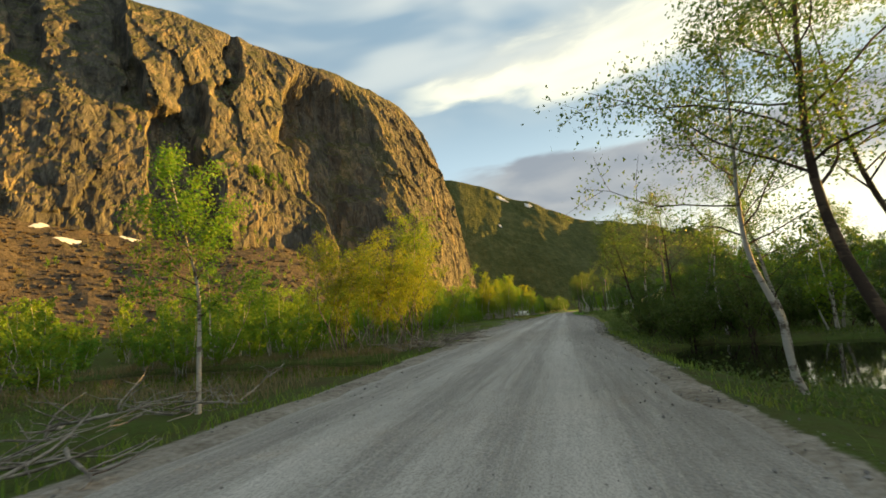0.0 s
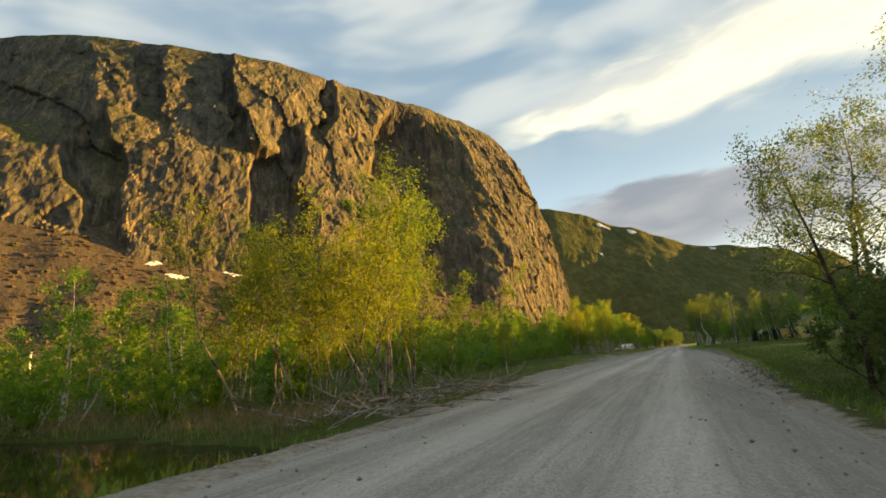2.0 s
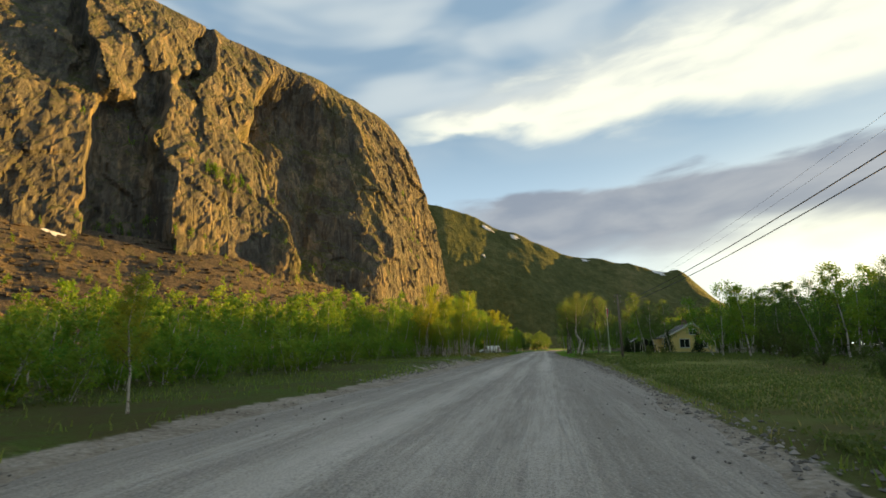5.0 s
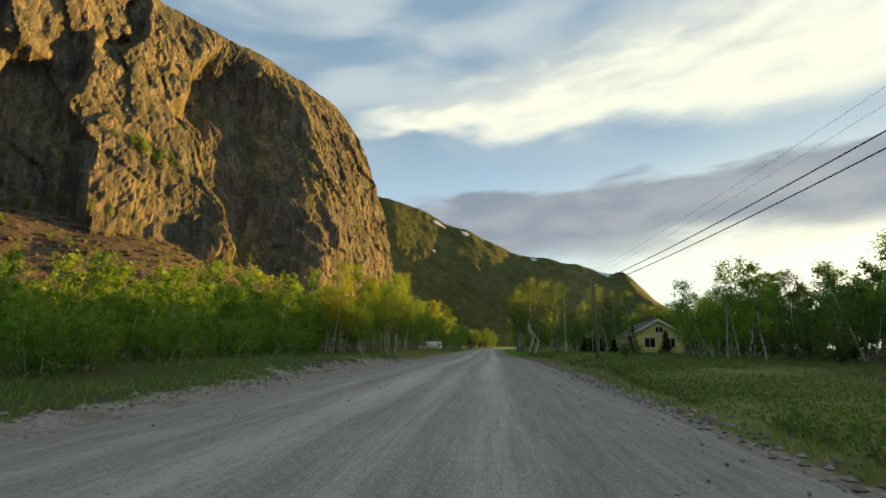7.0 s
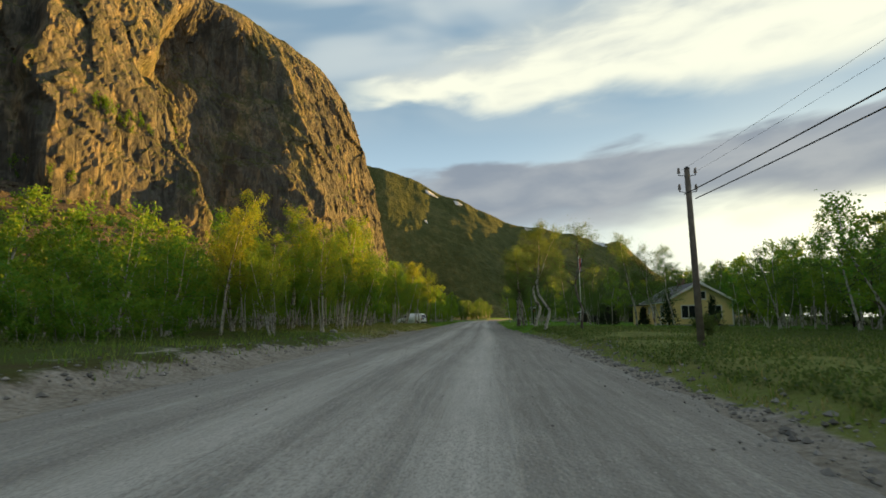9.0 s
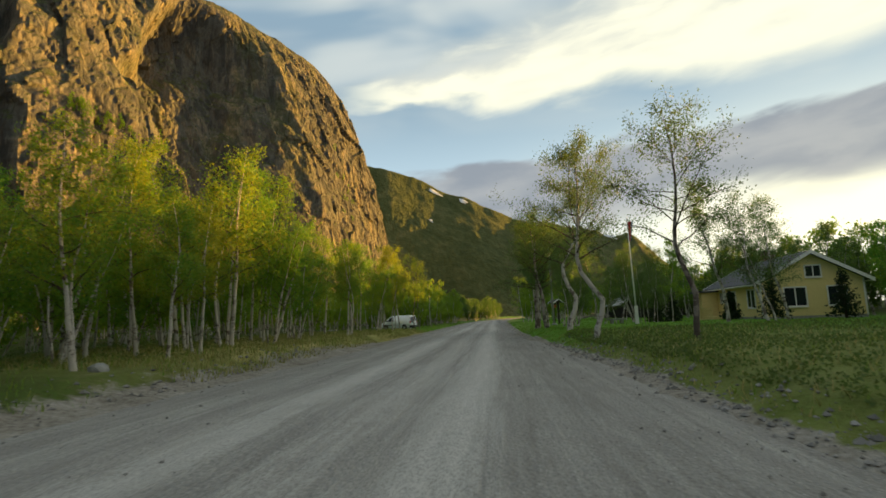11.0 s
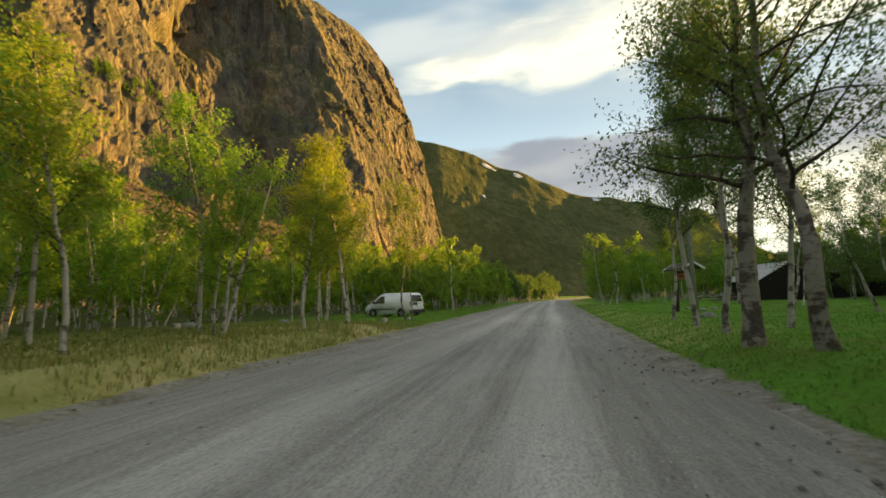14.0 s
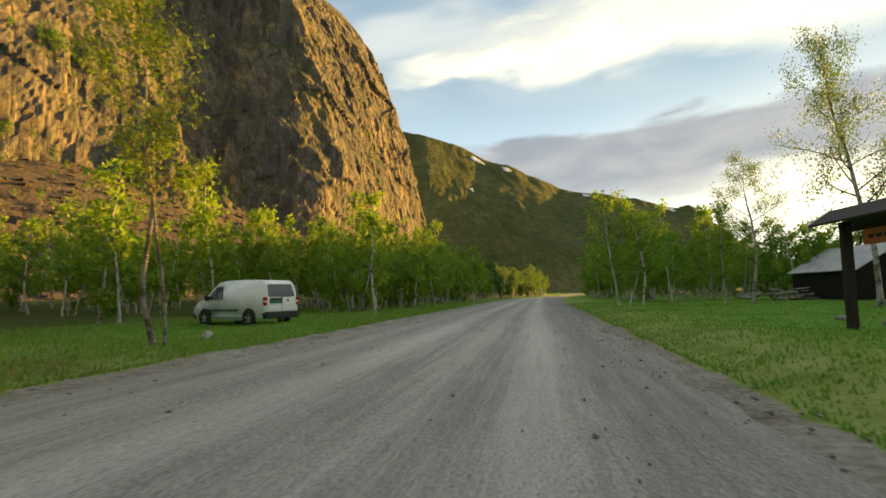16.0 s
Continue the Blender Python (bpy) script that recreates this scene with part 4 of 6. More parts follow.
for x, y, k, s in [(5.5, 120.1, 1, .66), (4.75, 117.5, 1, .62), (4.5, 116.0, 0, .5), (5.3, 118.2, 0, .58), (12.8, 133.4, 0, .95), (14.6, 131.2, 1, .9), (16.2, 135.0, 0, 1.0), (14.4, 138.6, 1, 1.05), (17.4, 139.5, 0, 1.1)]:
    place(GREY[k], x, y, rnd.uniform(0, 6.28), s)
    TAKEN.append((x, y))
place(GREY[0], 13.4, 154.6, 2.1, 1.7, 1.4)
place(GREY[1], 15.6, 151.0, 0.7, 1.6, 1.4)
TAKEN += [(13.4, 154.6), (15.6, 151.0)]
for x, y, k, s in [(4.15, 132.4, 1, .9), (3.8, 127.8, 0, 1.0), (3.6, 124.6, 1, 1.08), (5.6, 126.4, 0, .95), (4.4, 125.6, 1, .95)]:
    place(SLIM[k], x, y, rnd.uniform(0, 6.28), s)
    TAKEN.append((x, y))
for x, y, k, s in [(3.2, 121.8, 0, 1.15), (3.75, 120.4, 1, 1.12)]:
    place(OLD[k], x, y, rnd.uniform(0, 6.28), s)
    TAKEN.append((x, y))
for x, y, k, s in [(14.5, 84.5, 1, 1.0), (4.4, 160.5, 1, 1.05), (5.3, 160.0, 4, 1.0), (7.5, 190, 2, .9), (9.3, 159.8, 0, .75), (14.0, 175, 2, .85), (21, 106, 1, 1.05), (24, 108.5, 0, 1.0), (27, 103, 2, .95), (30, 110, 1, 1.1), (23, 99, 4, .85)]:
    place((MID if x > 9 or y > 150 else PROTO)[k], x, y, rnd.uniform(0, 6.28), s)
    TAKEN.append((x, y))
for x, y in spread_out(24, 1.5, TAKEN, -1, 2.8, 9, 90, 120, 0.9):
    place(PROTO[rnd.randrange(5)], x, y, rnd.uniform(0, 6.28), rnd.uniform(0.78, 1.08), tilt=(rnd.gauss(0, 0.03), rnd.gauss(0, 0.03)))
for x, y in spread_out(40, 1.4, TAKEN, -1, 6, 18, 88, 120, 0.9) + spread_out(22, 1.6, TAKEN, -1, 8, 20, 120, 144, 0.9):
    place(MID[rnd.randrange(5)], x, y, rnd.uniform(0, 6.28), rnd.uniform(0.78, 1.1), tilt=(rnd.gauss(0, 0.03), rnd.gauss(0, 0.03)))
for x, y in spread_out(30, 1.4, TAKEN, -1, 10, 22, 3, 26) + spread_out(16, 1.4, TAKEN, -1, 5.5, 18, 26, 42):
    place(SAPLING if y < 27 or rnd.random() < 0.6 else MID[rnd.choice((1, 3))], x, y, rnd.uniform(0, 6.28), rnd.uniform(0.65, 1.1))
for x, y in spread_out(34, 1.0, TAKEN, 1, 1.9, 12, 19, 35, 1.2):
    place(BUSH[rnd.randrange(2)] if rnd.random() < 0.8 else MID[3], x, y, rnd.uniform(0, 6.28), rnd.uniform(0.85, 1.25))
for x, y in spread_out(12, 1.5, TAKEN, 1, 6, 20, -2, 18):
    place(BUSH[rnd.randrange(2)] if rnd.random() < 0.6 else MID[3], x, y, rnd.uniform(0, 6.28), rnd.uniform(0.75, 1.1))
for x, y in spread_out(14, 2.0, TAKEN, 1, 7, 24, 46, 108):
    place(BUSH[rnd.randrange(2)], x, y, rnd.uniform(0, 6.28), rnd.uniform(0.4, 0.8))
for x, y in spread_out(34, 1.9, TAKEN, 1, 10, 30, 82, 134):
    place(MID[rnd.randrange(5)], x, y, rnd.uniform(0, 6.28), rnd.uniform(0.75, 1.0))
for x, y in spread_out(16, 2.0, TAKEN, 1, 4, 16, 172, 200):
    place(MID[rnd.randrange(5)], x, y, rnd.uniform(0, 6.28), rnd.uniform(0.75, 1.0))
for x, y in spread_out(42, 1.3, TAKEN, -1, 6.5, 10.5, 44, 92):
    place(SAPLING, x, y, rnd.uniform(0, 6.28), rnd.uniform(0.6, 0.9))
LEFT = spread_out(130, 1.5, TAKEN, -1, 9, 36, 50, 92, 0.8) + spread_out(90, 1.7, TAKEN, -1, 17, 44, 90, 152, 0.8) + spread_out(190, 1.8, TAKEN, -1, 5, 48, 150, 240, 0.8) + spread_out(70, 1.7, TAKEN, -1, 1.5, 22, 225, 330, 0.9)
# next three: rows added right to block low sun, the rearmost almost unseen
HEDGE = [(27, 63.4), (28.4, 64.6), (29.6, 65.2)] + spread_out(225, 1.4, TAKEN, 1, 22, 34, 10, 218)
TALL = spread_out(105, 1.7, TAKEN, 1, 27, 42, 82, 200)
SHADE_BELT = spread_out(90, 2.2, TAKEN, 1, 40, 72, 35, 235)
LOW = spread_out(120, 1.7, TAKEN, -1, 15, 55, -5, 56, 1.2)
RIGHT = spread_out(30, 1.9, TAKEN, 1, 28, 46, 48, 88, 0.9) + spread_out(90, 2.0, TAKEN, 1, 4, 45, 174, 300, 0.8) + spread_out(30, 1.8, TAKEN, 1, 13, 45, -10, 34)
END_LEFT = spread_out(95, 1.25, TAKEN, -1, 2.5, 14, 157, 232) + spread_out(60, 1.3, TAKEN, -1, 1.5, 12, 230, 300)
END_RIGHT = spread_out(80, 1.3, TAKEN, 1, 4, 26, 172, 262)
forest("birch_forest", "birch forest with golden tops where the road bends", [p for p in END_LEFT if p[1] < 226], (0.85, 1.15))
# the greyer leaf tones down far trees that the low sun lights fully
forest("birch_forest", "far birch forest round the bend of the road", [p for p in END_LEFT + LEFT if p[1] >= 226], (0.85, 1.2), M_LEAF_GREY)
forest("birch_forest", "birch forest beyond the lawn and shed", END_RIGHT, (0.85, 1.2))
forest("birch_forest", "young birch forest in fresh leaf beside the road", [p for p in LEFT if p[1] < 92], (0.52, 0.78))
forest("birch_forest", "young birch forest in fresh leaf below the cliff", [p for p in LEFT if 92 <= p[1] < 226], (0.85, 1.25))
forest("birch_forest", "young birch forest in fresh leaf on the valley floor", RIGHT)
forest("birch_thicket", "low birch thicket in yellow-green leaf before the scree", LOW, (0.45, 0.72))
forest("birch_forest", "taller birch belt added far right to block the low sun", SHADE_BELT, (1.0, 1.25))
forest("birch_forest", "grown birch forest behind the field", [p for p in TALL if p[1] < 125], (1.1, 1.4), M_LEAF_GREY)
forest("birch_forest", "grown birch forest behind the lawn", [p for p in TALL if p[1] >= 125], (1.1, 1.4))
forest("birch_thicket", "low leafy thicket in front of the birch forest", HEDGE, (0.72, 0.88), M_LEAF_DARK)
sr = np.random.default_rng(9)
on_scree = scree_surface(sr.uniform(0.34, 0.76, 150), 1 - 0.6 * sr.random(150) ** 1.6)
forest("birch_thicket", "scattered low birches on the toe of the scree", list(zip(on_scree[0].tolist(), on_scree[1].tolist())), (0.45, 0.9))

mid_scree = scree_surface(sr.uniform(0.37, 0.74, 210), sr.uniform(0.12, 0.85, 210))
forest("birch_thicket", "birch thicket climbing the lower scree", list(zip(mid_scree[0].tolist(), mid_scree[1].tolist())), (0.5, 0.95))



def on_cliff(s, z, ds, dz, count):
    """Places on the cliff's face round a spot, s metres along its foot and z metres up."""
    arc, pts = CLIFF[0]
    out = []
    for _ in range(count):
        i = int(np.abs(arc - s - sr.normal() * ds).argmin())
        j = int(np.abs(pts[i, :, 2] - z - sr.normal() * dz).argmin())
        out.append(tuple(pts[i, j]))
    return out


LEDGES = on_cliff(340, 104, 7, 4, 18) + on_cliff(356, 98, 7, 3, 16) + on_cliff(392, 104, 6, 6, 10) + on_cliff(300, 62, 14, 5, 22) + on_cliff(330, 52, 12, 4, 14) + on_cliff(410, 55, 16, 5, 16) + on_cliff(285, 118, 10, 8, 8) + on_cliff(540, 95, 10, 22, 14)
forest("birch_scrub", "low birch scrub clinging to ledges of the cliff", LEDGES, (0.55, 1.0))

# ---- parked van ----
M_WHITE = plain("white_car_paint", (0.82, 0.83, 0.84), 0.28, vary=0.05, scale=2.0)
M_BLACK = plain("black_plastic", (0.025, 0.025, 0.027), 0.55, scale=20.0)
M_TYRE = plain("tyre_rubber", (0.02, 0.02, 0.02), 0.85, scale=30.0)
M_ALU = plain("alloy", (0.55, 0.56, 0.58), 0.3, 0.9, vary=0.1)
M_RED = plain("red_lens", (0.45, 0.02, 0.02), 0.2, vary=0.1)
M_CLEAR = plain("clear_lens", (0.75, 0.72, 0.70), 0.15, vary=0.05)
M_GREENPLATE = plain("green_plate", (0.02, 0.30, 0.20), 0.45, vary=0.1)


def glass_material(name, tint):
    m, n, b = material(name, 0.05, spec=0.8)
    b.inputs["Base Color"].default_value = (*tint, 1)
    return m


M_GLASS = glass_material("dark_glass", (0.02, 0.025, 0.028))


def outline_body(points, half, n=7):
    """A body with the side outline (x, z) and a half width that depends on height."""
    bm = bmesh.new()
    rows = []
    for x, z in points:
        w = half(x, z)
        rows.append([bm.verts.new((x, y, z)) for y in np.linspace(-w, w, n)])
    k = len(rows)
    for i in range(k):
        for j in range(n - 1):
            bm.faces.new((rows[i][j], rows[i][j + 1], rows[(i + 1) % k][j + 1], rows[(i + 1) % k][j]))
    bm.faces.new([r[0] for r in rows][::1])
    bm.faces.new([r[-1] for r in rows][::-1])
    bmesh.ops.recalc_face_normals(bm, faces=bm.faces)
    sharp = [e for e in bm.edges if len(e.link_faces) == 2 and e.calc_face_angle(0) > 0.7]
    bmesh.ops.bevel(bm, geom=sharp, offset=0.05, segments=3, affect="EDGES", clamp_overlap=True)
    return bm


def panel(points, thick, axis):
    """A thin polygon plate; points in 3d, pushed out along axis."""
    bm = bmesh.new()
    a = [bm.verts.new(p) for p in points]
    b = [bm.verts.new(Vector(p) + Vector(axis) * thick) for p in points]
    bm.faces.new(a[::-1])
    bm.faces.new(b)
    for i in range(len(a)):
        j = (i + 1) % len(a)
        bm.faces.new((a[i], a[j], b[j], b[i]))
    bmesh.ops.recalc_face_normals(bm, faces=bm.faces)
    return bm


def van_half(x, z):
    w = 0.90 - 0.13 * max(0.0, (z - 0.95) / 0.85) ** 1.3
    return w - (0.10 * max(0.0, (x - 1.5) / 0.7) ** 2) - (0.04 if x < -2.1 else 0)


def make_van():
    van = new("van")
    pts = [(-2.18, 0.30), (-2.20, 0.70), (-2.17, 1.00), (-2.08, 1.45), (-1.98, 1.70), (-1.80, 1.79), (-0.8, 1.82), (0.2, 1.80), (0.62, 1.72), (1.00, 1.42), (1.36, 1.08), (1.80, 0.96), (2.08, 0.80), (2.18, 0.58), (2.16, 0.30), (1.0, 0.24), (-1.0, 0.24)]
    body = part("body", outline_body(pts, van_half), M_WHITE, van, smooth=True)
    for side in (1, -1):
        def on(x, z, out=0.004):
            return (x, side * (van_half(x, z) + out), z)
        part("side_window", panel([on(0.20, 1.06), on(0.24, 1.58), on(0.60, 1.58), on(0.94, 1.32), on(1.12, 1.06)], 0.006, (0, side, 0)), M_GLASS, van, "dark side window glass")
        part("rub_strip", boxed((-0.75, side * 0.905 - 0.012, 0.60), (1.15, side * 0.905 + 0.012, 0.66), 0.008), M_BLACK, van, "black rubbing strip")
        part("door_handle", boxed((0.22, side * 0.893 - 0.02, 0.90), (0.40, side * 0.893 + 0.03, 0.945), 0.01), M_WHITE, van)
        part("mirror", boxed((1.02, side * 0.98 - 0.10, 1.02), (1.16, side * 0.98 + 0.10, 1.20), 0.03), M_BLACK, van, "black door mirror")
        part("tail_light", boxed((-2.215, side * 0.80 - 0.07, 0.80), (-2.06, side * 0.80 + 0.055, 1.12), 0.02), M_RED, van, "red tail light with a clear band")
        part("tail_light_band", boxed((-2.222, side * 0.80 - 0.06, 0.92), (-2.08, side * 0.80 + 0.058, 1.00), 0.01), M_CLEAR, van)
        part("headlight", boxed((1.86, side * 0.66 - 0.13, 0.70), (2.12, side * 0.66 + 0.10, 0.88), 0.04), M_CLEAR, van)
        for x in (-1.35, 1.32):
            # black disc instead of a cut arch; the opening's shade is its colour
            arch = bmesh.new()
            bmesh.ops.create_cone(arch, cap_ends=True, segments=28, radius1=0.37, radius2=0.37, depth=0.03, matrix=Matrix.Translation((x, side * 0.889, 0.33)) @ Matrix.Rotation(math.pi / 2, 4, "X"))
            part("wheel_arch", arch, M_BLACK, van)
            wheel = new("wheel")
            wheel.parent = van
            wheel.location = (x, side * 0.85, 0.31)
            t = bmesh.new()
            prof = [(0.205, -0.09), (0.27, -0.10), (0.305, -0.075), (0.312, 0), (0.305, 0.075), (0.27, 0.10), (0.205, 0.09)]
            ring = [[t.verts.new((r * math.cos(a), y, r * math.sin(a))) for r, y in prof] for a in np.linspace(0, 2 * math.pi, 29)[:-1]]
            for i in range(28):
                for j in range(len(prof) - 1):
                    t.faces.new((ring[i][j], ring[i][j + 1], ring[(i + 1) % 28][j + 1], ring[(i + 1) % 28][j]))
            part("tyre", t, M_TYRE, wheel, smooth=True)
            r = bmesh.new()
            for k in range(5):
                m = Matrix.Rotation(k * 2 * math.pi / 5, 4, "Y")
                box(r, (-0.035, side * 0.065 - 0.012, 0.02), (0.035, side * 0.065 + 0.012, 0.205), 0.008, m)
            bmesh.ops.create_cone(r, cap_ends=True, segments=16, radius1=0.06, radius2=0.05, depth=0.05, matrix=Matrix.Translation((0, side * 0.07, 0)) @ Matrix.Rotation(math.pi / 2, 4, "X"))
            bmesh.ops.create_cone(r, cap_ends=True, segments=24, radius1=0.205, radius2=0.205, depth=0.10, matrix=Matrix.Rotation(math.pi / 2, 4, "X"))
            part("rim", r, M_ALU, wheel)
    part("rear_window", panel([(-2.165, -0.66, 1.14), (-2.165, 0.66, 1.14), (-2.045, 0.60, 1.62), (-2.045, -0.60, 1.62)], 0.02, (-1, 0, 0.2)), M_GLASS, van, "dark rear window glass")
    part("windscreen", panel([(1.33, -0.74, 1.12), (1.33, 0.74, 1.12), (0.72, 0.66, 1.66), (0.72, -0.66, 1.66)], 0.02, (0.6, 0, 0.7)), M_GLASS, van, "dark windscreen glass")
    part("rear_bumper", boxed((-2.29, -0.86, 0.30), (-2.02, 0.86, 0.56), 0.04), M_BLACK, van, "black rear bumper")
    part("front_bumper", boxed((1.98, -0.82, 0.28), (2.25, 0.82, 0.52), 0.05), M_BLACK, van)
    part("plate_recess", boxed((-2.206, -0.02, 0.88), (-2.17, 0.60, 1.08), 0.01), M_BLACK, van)
    plate = part("number_plate", boxed((-2.222, 0.03, 0.89), (-2.20, 0.55, 1.00), 0.004), M_GREENPLATE, van, "green number plate")
    for k in range(5):
        part("plate_bar", boxed((-2.226, 0.08 + 0.085 * k, 0.918), (-2.2215, 0.13 + 0.085 * k, 0.972)), M_BLACK, plate)
    part("door_seam", boxed((-2.2, -0.006, 0.58), (-2.176, 0.006, 1.12)), M_BLACK, van)
    part("badge", boxed((-2.21, -0.36, 0.94), (-2.175, -0.26, 1.04), 0.02), M_ALU, van)
    tagged(van, "white panel van with dark rear window parked on the grass", "van")
    h = radians(-70.0)
    ahead, left = Vector((math.sin(h), math.cos(h), 0)), Vector((-math.cos(h), math.sin(h), 0))
    c = Vector((-10.3, 148.9, 0)) + ahead * 2.2 - left * 0.9
    van.matrix_basis = Matrix.Translation((c.x, c.y, float(ground_z(c.x, c.y)[0]) - 0.02)) @ Matrix.Rotation(math.atan2(ahead.y, ahead.x), 4, "Z")


make_van()

# ---- house and sheds ----


def clad_material(name, c, pitch=0.13, rough=0.75, upright=False):
    """Painted weatherboards: shallow grooves in the relief, weathering in the colour."""
    m, n, b = material(name, rough, spec=0.25)
    co = obj(n)
    sp = n.add("ShaderNodeSeparateXYZ")
    n.put(sp.inputs[0], co)
    src = n.math("ADD", sp.outputs[0], sp.outputs[1]) if upright else sp.outputs[2]
    w = n.math("FRACT", n.math("DIVIDE", src, pitch))
    grain = n.noise(n.stretch(co, 3, 3, 3 if upright else 14), 2.0, 5.0)
    n.put(b.inputs["Base Color"], n.mix(n.smooth(grain, 0.3, 0.75, 0.0, 0.4), c, tuple(x * 0.7 for x in c)))
    bump(n, b, n.math("ADD", n.smooth(w, 0.0, 0.18), n.math("MULTIPLY", grain, 0.2)), 0.8, 0.02)
    return m


M_YELLOW = clad_material("yellow_boards", (0.84, 0.68, 0.30))
M_TRIM = plain("white_trim", (0.74, 0.73, 0.68), 0.6, vary=0.1)
M_ROOF = plain("dark_roof_slates", (0.055, 0.058, 0.065), 0.75, vary=0.5, scale=3.0)
M_BLACKWOOD = clad_material("black_boards", (0.020, 0.018, 0.016), 0.16, 0.85, True)
M_SHEET = plain("grey_roof_sheet", (0.40, 0.40, 0.40), 0.55, 0.2, vary=0.35, scale=2.0)
M_BRICK = plain("chimney_brick", (0.20, 0.13, 0.10), 0.9, vary=0.4, scale=8.0)


def gable_walls(bm, lx, ly, eave, ridge, thick=0.16):
    """Four walls of a gabled building; the ridge runs along y. Gables are pentagons with thickness."""
    for y0, y1 in ((0, thick), (ly - thick, ly)):
        pts = [(0, 0), (lx, 0), (lx, eave), (lx / 2, ridge), (0, eave)]
        a = [bm.verts.new((x, y0, z)) for x, z in pts]
        b = [bm.verts.new((x, y1, z)) for x, z in pts]
        bm.faces.new(a)
        bm.faces.new(b[::-1])
        for i in range(5):
            j = (i + 1) % 5
            bm.faces.new((a[j], a[i], b[i], b[j]))
    box(bm, (0, thick, 0), (thick, ly - thick, eave))
    box(bm, (lx - thick, thick, 0), (lx, ly - thick, eave))
    bmesh.ops.recalc_face_normals(bm, faces=bm.faces)


def roof_half(lx, ly, eave, ridge, side, over=0.45, thick=0.14):
    """One roof slope, with eaves, as a slab."""
    s = (ridge - eave) / (lx / 2)
    x_edge = -over if side < 0 else lx + over
    z_edge = eave - over * s
    bm = bmesh.new()
    vs = []
    for y in (-over, ly + over):
        for x, z in ((x_edge, z_edge), (lx / 2, ridge)):
            for t in (0.02, thick):
                vs.append(bm.verts.new((x, y, z + t)))
    for f in ((0, 1, 3, 2), (4, 6, 7, 5), (0, 4, 5, 1), (2, 3, 7, 6), (1, 5, 7, 3), (0, 2, 6, 4)):
        bm.faces.new([vs[i] for i in f])
    bmesh.ops.recalc_face_normals(bm, faces=bm.faces)
    return bm


def barge(lx, y, eave, ridge, side, over=0.45):
    s = (ridge - eave) / (lx / 2)
    x0, z0 = (-over if side < 0 else lx + over), eave - over * s
    bm = bmesh.new()
    pts = [(x0, z0 - 0.08), (x0, z0 + 0.17), (lx / 2, ridge + 0.17), (lx / 2, ridge - 0.08)]
    return panel([(x, y, z) for x, z in pts], 0.04, (0, -1, 0))


def window_on(parent, axis, pos, a0, a1, z0, z1, out):
    """A window set proud on a wall. axis 'x': the wall's plane is x = pos and it runs along y."""
    def bx(u0, u1, w0, w1, d0, d1, bev=0.0):
        d = sorted((pos + out * d0, pos + out * d1))
        return boxed((d[0], u0, w0), (d[1], u1, w1), bev) if axis == "x" else boxed((u0, d[0], w0), (u1, d[1], w1), bev)
    win = part("window", bx(a0, a1, z0, z1, -0.02, 0.015), M_GLASS, parent, "dark window with white frame")
    t = 0.09
    for u0, u1, w0, w1 in ((a0 - t, a0, z0 - t, z1 + t), (a1, a1 + t, z0 - t, z1 + t), (a0, a1, z0 - t, z0), (a0, a1, z1, z1 + t), ((a0 + a1) / 2 - 0.035, (a0 + a1) / 2 + 0.035, z0, z1)):
        part("frame", bx(u0, u1, w0, w1, 0.0, 0.05, 0.008), M_TRIM, win)
    part("sill", bx(a0 - t, a1 + t, z0 - t - 0.04, z0 - t, 0.0, 0.12, 0.008), M_TRIM, win)


